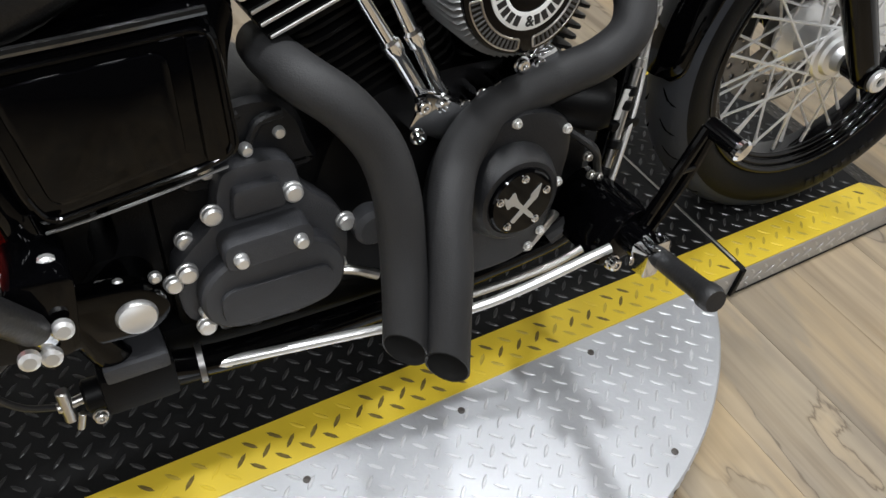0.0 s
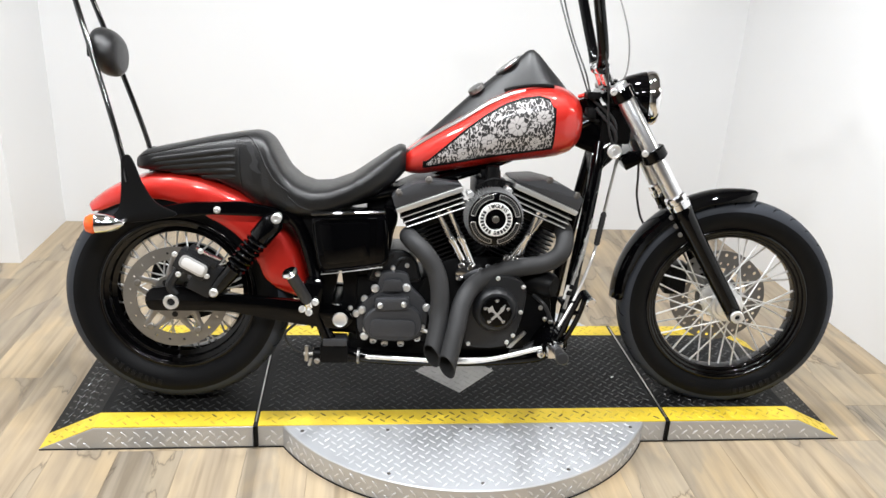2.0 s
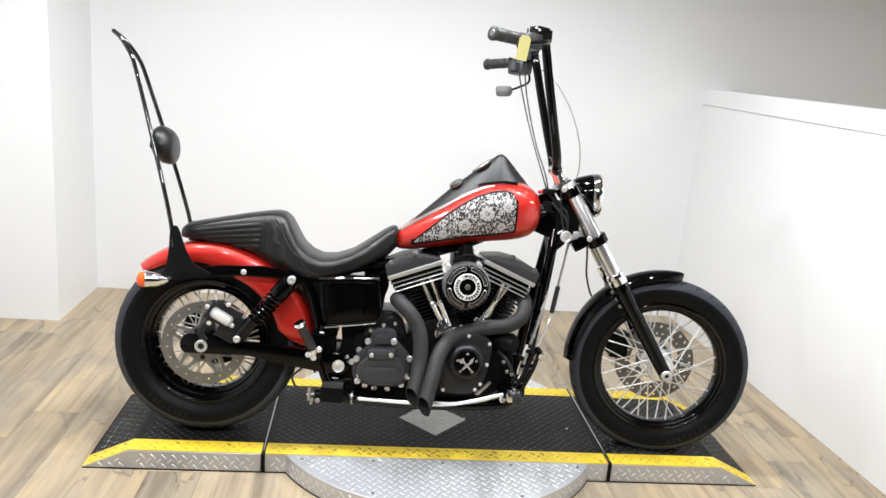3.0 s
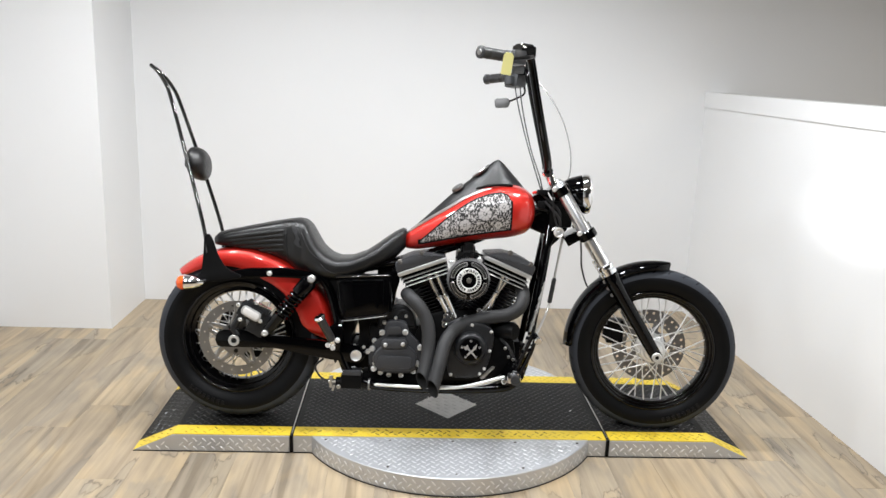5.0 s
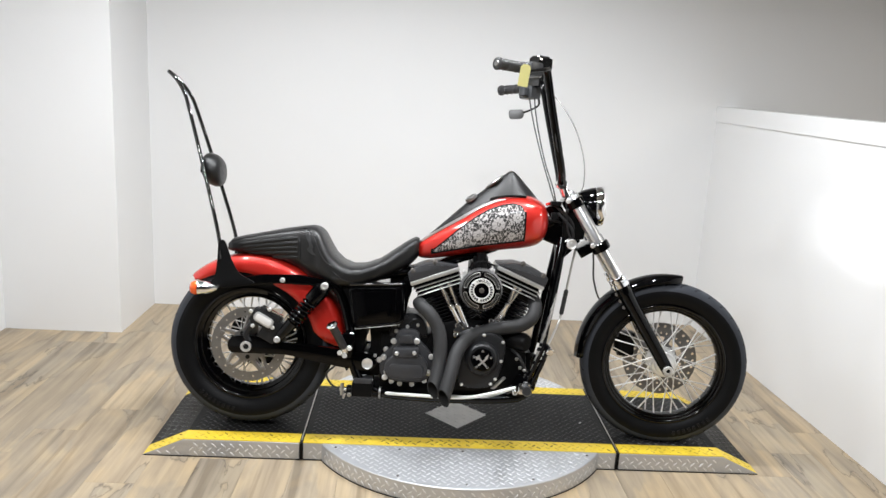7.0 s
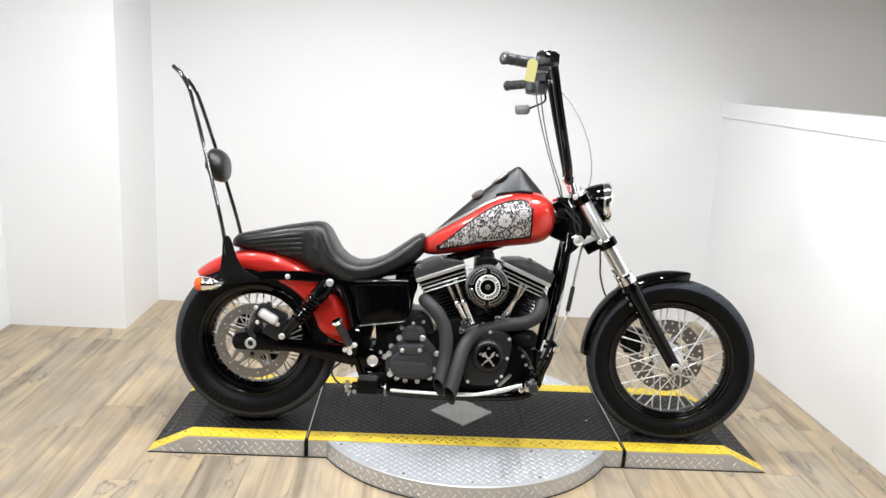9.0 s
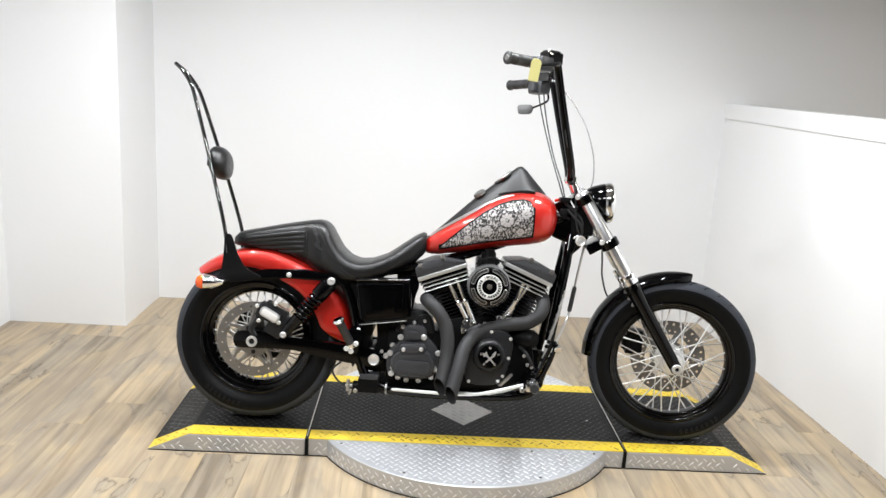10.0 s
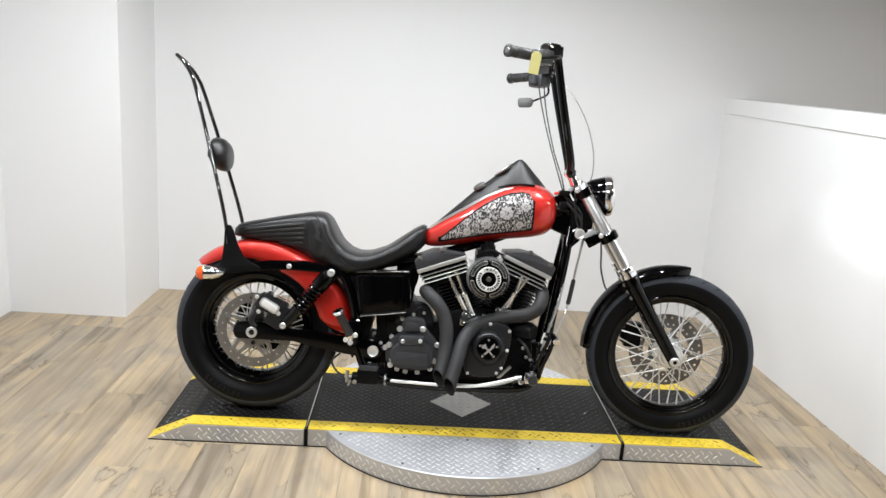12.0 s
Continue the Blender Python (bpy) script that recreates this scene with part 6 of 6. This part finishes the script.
for s in SIDES:
    g0, g1 = V(0.197, s * 0.293, 1.439), V(0.104, s * 0.386, 1.438)
    d = (g1 - g0).normalized()
    L = (g1 - g0).length
    bm = lathe(B(), [(0, 0), (0, 0.022), (0.006, 0.0235), (0.012, 0.0205), (L * 0.24, 0.0200), (L * 0.26, 0.0212), (L * 0.30, 0.0212), (L * 0.32, 0.0200), (L * 0.5, 0.0208), (L * 0.68, 0.0200), (L * 0.70, 0.0212), (L * 0.74, 0.0212), (L * 0.76, 0.0200), (L - 0.010, 0.0205), (L - 0.008, 0.0235), (L, 0.0235), (L + 0.003, 0.019), (L + 0.003, 0)], g0, d, 24)
    top("grip", bm, GRIP, bars, "black rubber grip")
    top("grip_end", lathe(B(), [(L + 0.002, 0.012), (L + 0.006, 0.009), (L + 0.006, 0)], g0, d, 18), DARKSTEEL if s < 0 else GRIP, bars)
    bm = B()
    turn = d.to_track_quat("X", "Z").to_matrix().to_4x4()
    if s < 0:
        box(bm, (-0.030, -0.030, -0.030), (0.030, 0.030, 0.024), 0.010, Matrix.Translation((0.226, -0.272, 1.440)) @ turn)
    else:
        box(bm, (-0.046, -0.032, -0.036), (0.034, 0.032, 0.024), 0.020, Matrix.Translation((0.228, 0.270, 1.424)) @ turn)
        rod(bm, (0.205, 0.235, 1.395), (0.205, 0.235, 1.44), 0.020, seg=18, soft=0.006)
    top("switch_housing", bm, SWITCHGREY, bars, "satin dark grey switch housing")
    bm = B()
    box(bm, (-0.038, -0.024, -0.016), (0.038, 0.026, 0.030), 0.008, Matrix.Translation((0.256, s * 0.238, 1.458)) @ d.to_track_quat("X", "Z").to_matrix().to_4x4())
    box(bm, (-0.028, -0.020, 0.028), (0.028, 0.020, 0.036), 0.004, Matrix.Translation((0.256, s * 0.238, 1.458)) @ d.to_track_quat("X", "Z").to_matrix().to_4x4())
    rod(bm, (0.272, s * 0.214, 1.452), (0.272, s * 0.214, 1.498), 0.014, seg=16, soft=0.004)
    top("lever_perch", bm, BLACKCHROME, bars, "gloss black lever mount and reservoir")
    bm = tube(B(), [(0.290, s * 0.255, 1.448), (0.272, s * 0.300, 1.436), (0.235, s * 0.345, 1.424), (0.195, s * 0.392, 1.414)], [0.008, 0.009, 0.007, 0.008], 12, flat=0.55)
    top("lever", bm, BLACKCHROME, bars, "curved hand lever")
    for k in range(3):
        top("switch_button", bolt(B(), V(0.235 - 0.012 * k, s * (0.290 + 0.008 * k), 1.462), 0.005, 0.004, (0, 0, 1)), BOLT, bars)
    for k in range(4):
        top("perch_screw", bolt(B(), V(0.300 - 0.018 * k, s * (0.212 + 0.018 * k), 1.470 + 0.004 * (k % 2)), 0.0045, 0.006, (-0.5, -0.8, 0.3)), BOLT, bars)
bm = B()
top("mirror_stem", tube(bm, [(0.260, 0.270, 1.425), (0.275, 0.285, 1.37), (0.240, 0.300, 1.345), (0.206, 0.305, 1.330)], 0.0045, 10), GLOSS, bars)
bm = plate(B(), rounded([(0.146, 1.343), (0.206, 1.347), (0.217, 1.330), (0.210, 1.304), (0.152, 1.300)], 0.014), 0.300, 0.314, 0.004)
top("mirror", bm, material("mirror_grey", (0.11, 0.11, 0.11), 0.35, metal=0.2), bars, "small oval rear-view mirror below the bar")

# cables and hoses
CABLES = [
    ("control_cable", [(0.240, 0.262, 1.385), (0.252, 0.25, 1.32), (0.274, 0.20, 1.23), (0.309, 0.13, 1.11), (0.346, 0.06, 1.00), (0.37, 0.03, 0.93)], 0.0028, GRIP),
    ("control_cable", [(0.262, 0.255, 1.39), (0.272, 0.24, 1.31), (0.292, 0.19, 1.21), (0.324, 0.12, 1.09), (0.360, 0.05, 0.99), (0.38, 0.02, 0.90)], 0.0028, GRIP),
    ("control_cable", [(0.335, -0.150, 1.27), (0.352, -0.135, 1.17), (0.385, -0.10, 1.06), (0.405, -0.085, 0.96), (0.42, -0.08, 0.84), (0.46, -0.075, 0.76)], 0.0034, GRIP),
    ("brake_line", [(0.315, 0.20, 1.385), (0.366, 0.17, 1.35), (0.436, 0.12, 1.24), (0.474, 0.07, 1.12), (0.480, 0.05, 1.02), (0.460, 0.04, 0.96)], 0.0024, DARKSTEEL),
    ("brake_hose", [(0.532, 0.02, 0.780), (0.540, 0.03, 0.70), (0.550, 0.05, 0.62), (0.592, 0.075, 0.53), (0.70, 0.08, 0.47), (0.74, 0.08, 0.42)], 0.0036, GRIP)]
for name, pts, r, mat in CABLES:
    front(name, tube(B(), pts, r, 8, 8), mat, bike)
bm = tube(B(), [(0.454, -0.048, 0.770), (0.434, -0.042, 0.64), (0.411, -0.040, 0.49), (0.384, -0.066, 0.425), (0.354, -0.097, 0.372), (0.318, -0.124, 0.312), (0.281, -0.147, 0.258), (0.264, -0.152, 0.236)], 0.0046, 8, 6)
clutch = part("clutch_cable", bm, STEEL, bike, "steel clutch cable with a black boot")
part("cable_boot", tube(B(), [(0.428, -0.041, 0.598), (0.420, -0.040, 0.545), (0.412, -0.040, 0.495)], [0.004] + [0.0080, 0.0098] * 9 + [0.004], 12, 20), GRIP, clutch, "ribbed black rubber boot")
bm = tube(B(), [(0.384, -0.062, 0.62), (0.364, -0.078, 0.50), (0.350, -0.086, 0.44)], 0.0085, 10, 4)
part("cable_adjuster", bm, STEEL, clutch)
LINE = [(0.380, -0.074, 0.590), (0.362, -0.092, 0.50), (0.332, -0.106, 0.40), (0.300, -0.120, 0.29), (0.276, -0.132, 0.235)]
oil_line = part("oil_line", tube(B(), LINE, 0.0062, 12, 5), STEEL, bike, "bright braided hose along the frame tube")
for k, (p0, p1) in enumerate(zip(LINE, LINE[1:])):
    for f in ((0.15, 0.32, 0.8) if k < 3 else (0.3,)):
        c = Vector(p0).lerp(Vector(p1), f)
        d = (Vector(p1) - Vector(p0)).normalized()
        part("hose_collar", rod(B(), c - d * 0.007, c + d * 0.007, 0.0088, seg=14, soft=0.002), STEEL if k < 2 else SATIN, oil_line)
part("frame_label", box(B(), (-0.004, -0.001, -0.022), (0.010, 0.001, 0.022), 0, pose(0.312, -0.113, 0.368, 0, 14, 0)), WHITE, bike, "white label on the frame tube")
part("cable_clip", box(B(), (0.298, -0.118, 0.330), (0.346, -0.066, 0.343), 0.004), SATIN, clutch)
# front caliper behind the wheel
bm = B()
box(bm, (FX - 0.175, 0.045, FZ + 0.0), (FX - 0.105, 0.115, FZ + 0.10), 0.014)
rod(bm, (FX - 0.17, 0.06, FZ + 0.02), (FX - 0.17, 0.06, FZ + 0.08), 0.02, seg=14)
front("front_brake_caliper", bm, SATIN, bike, "black front brake caliper")

# ---- hanging tag
tag_m = LEAN @ STEER @ Matrix.Translation((0.214, -0.380, 1.400))
bm = plate(B(), rounded([(-0.018, -0.042), (0.018, -0.042), (0.018, 0.024), (0.010, 0.034), (-0.010, 0.034), (-0.018, 0.024)], 0.003, 2), -0.0006, 0.0006, 0)
tag = thing("paper_tag", bm, TAG, "yellow paper tag hanging from the handlebar", "tag", smooth=False)
tag.matrix_world = Matrix.Translation(tag_m.translation) @ pose(0, 0, 0, 0, 7, 6)
part("tag_string", tube(B(), [(0, 0, 0.028), (0.008, 0.006, 0.05), (0.006, 0.012, 0.075)], 0.0008, 6, 3), WHITE, tag)

# ---- litter on the deck
bm = plate(B(), rounded([(-0.008, -0.0022), (0.004, -0.003), (0.010, 0.001), (0.002, 0.003)], 0.001, 2), -0.0005, 0.0005, 0)
scrap = thing("paper_scrap", bm, WHITE, "tiny white paper scrap lying on the black deck", "scrap", smooth=False)
scrap.matrix_world = Matrix.Translation((0.516, -0.064, 0.0762)) @ pose(0, 0, 0, 90, 0, 48)

# ---------------------------------------------------------------- floor planks
rnd = random.Random(7)
PW, PL = 0.178, 1.22
open_ends = []
for lengths in (PL, PL * 0.5):
    bm = box(B(), (-PW / 2 + 0.0004, -lengths / 2 + 0.0004, -0.004), (PW / 2 - 0.0004, lengths / 2 - 0.0004, 0.0), 0)
    if lengths == PL:
        plank_mesh = link_mesh("plank", bm, PLANKS, False)
    else:
        short_mesh = link_mesh("plank", bm, PLANKS, False)
for i in range(24):
    x = -2.42 + PW * (i + 0.5)
    start = -4.6 + rnd.choice((0.0, 0.2, 0.41, 0.61, 0.81, 1.02))
    y = start
    open_ends.append((x, start))
    while y < 1.62:
        me, long_ = (short_mesh, PL * 0.5) if rnd.random() < 0.15 else (plank_mesh, PL)
        if y + long_ > 1.62:
            y = 1.62 - long_
            shared("plank", me, floor, Matrix.Translation((x, y + long_ / 2, -0.0003)))
            break
        shared("plank", me, floor, Matrix.Translation((x, y + long_ / 2, 0)))
        y += long_
# the same boards carried on towards the camera's end of the room and into the next bay
for i in range(24, 40):
    x, cut = -2.42 + PW * (i + 0.5), PL * 0.5 * (i % 2)
    if cut:
        shared("plank", short_mesh, floor, Matrix.Translation((x, 1.62 - cut / 2, 0)))
    open_ends.append((x, 1.62 - cut))
for x, y in open_ends:
    while y - PL > -7.2:
        shared("plank", plank_mesh, floor, Matrix.Translation((x, y - PL / 2, 0)))
        y -= PL
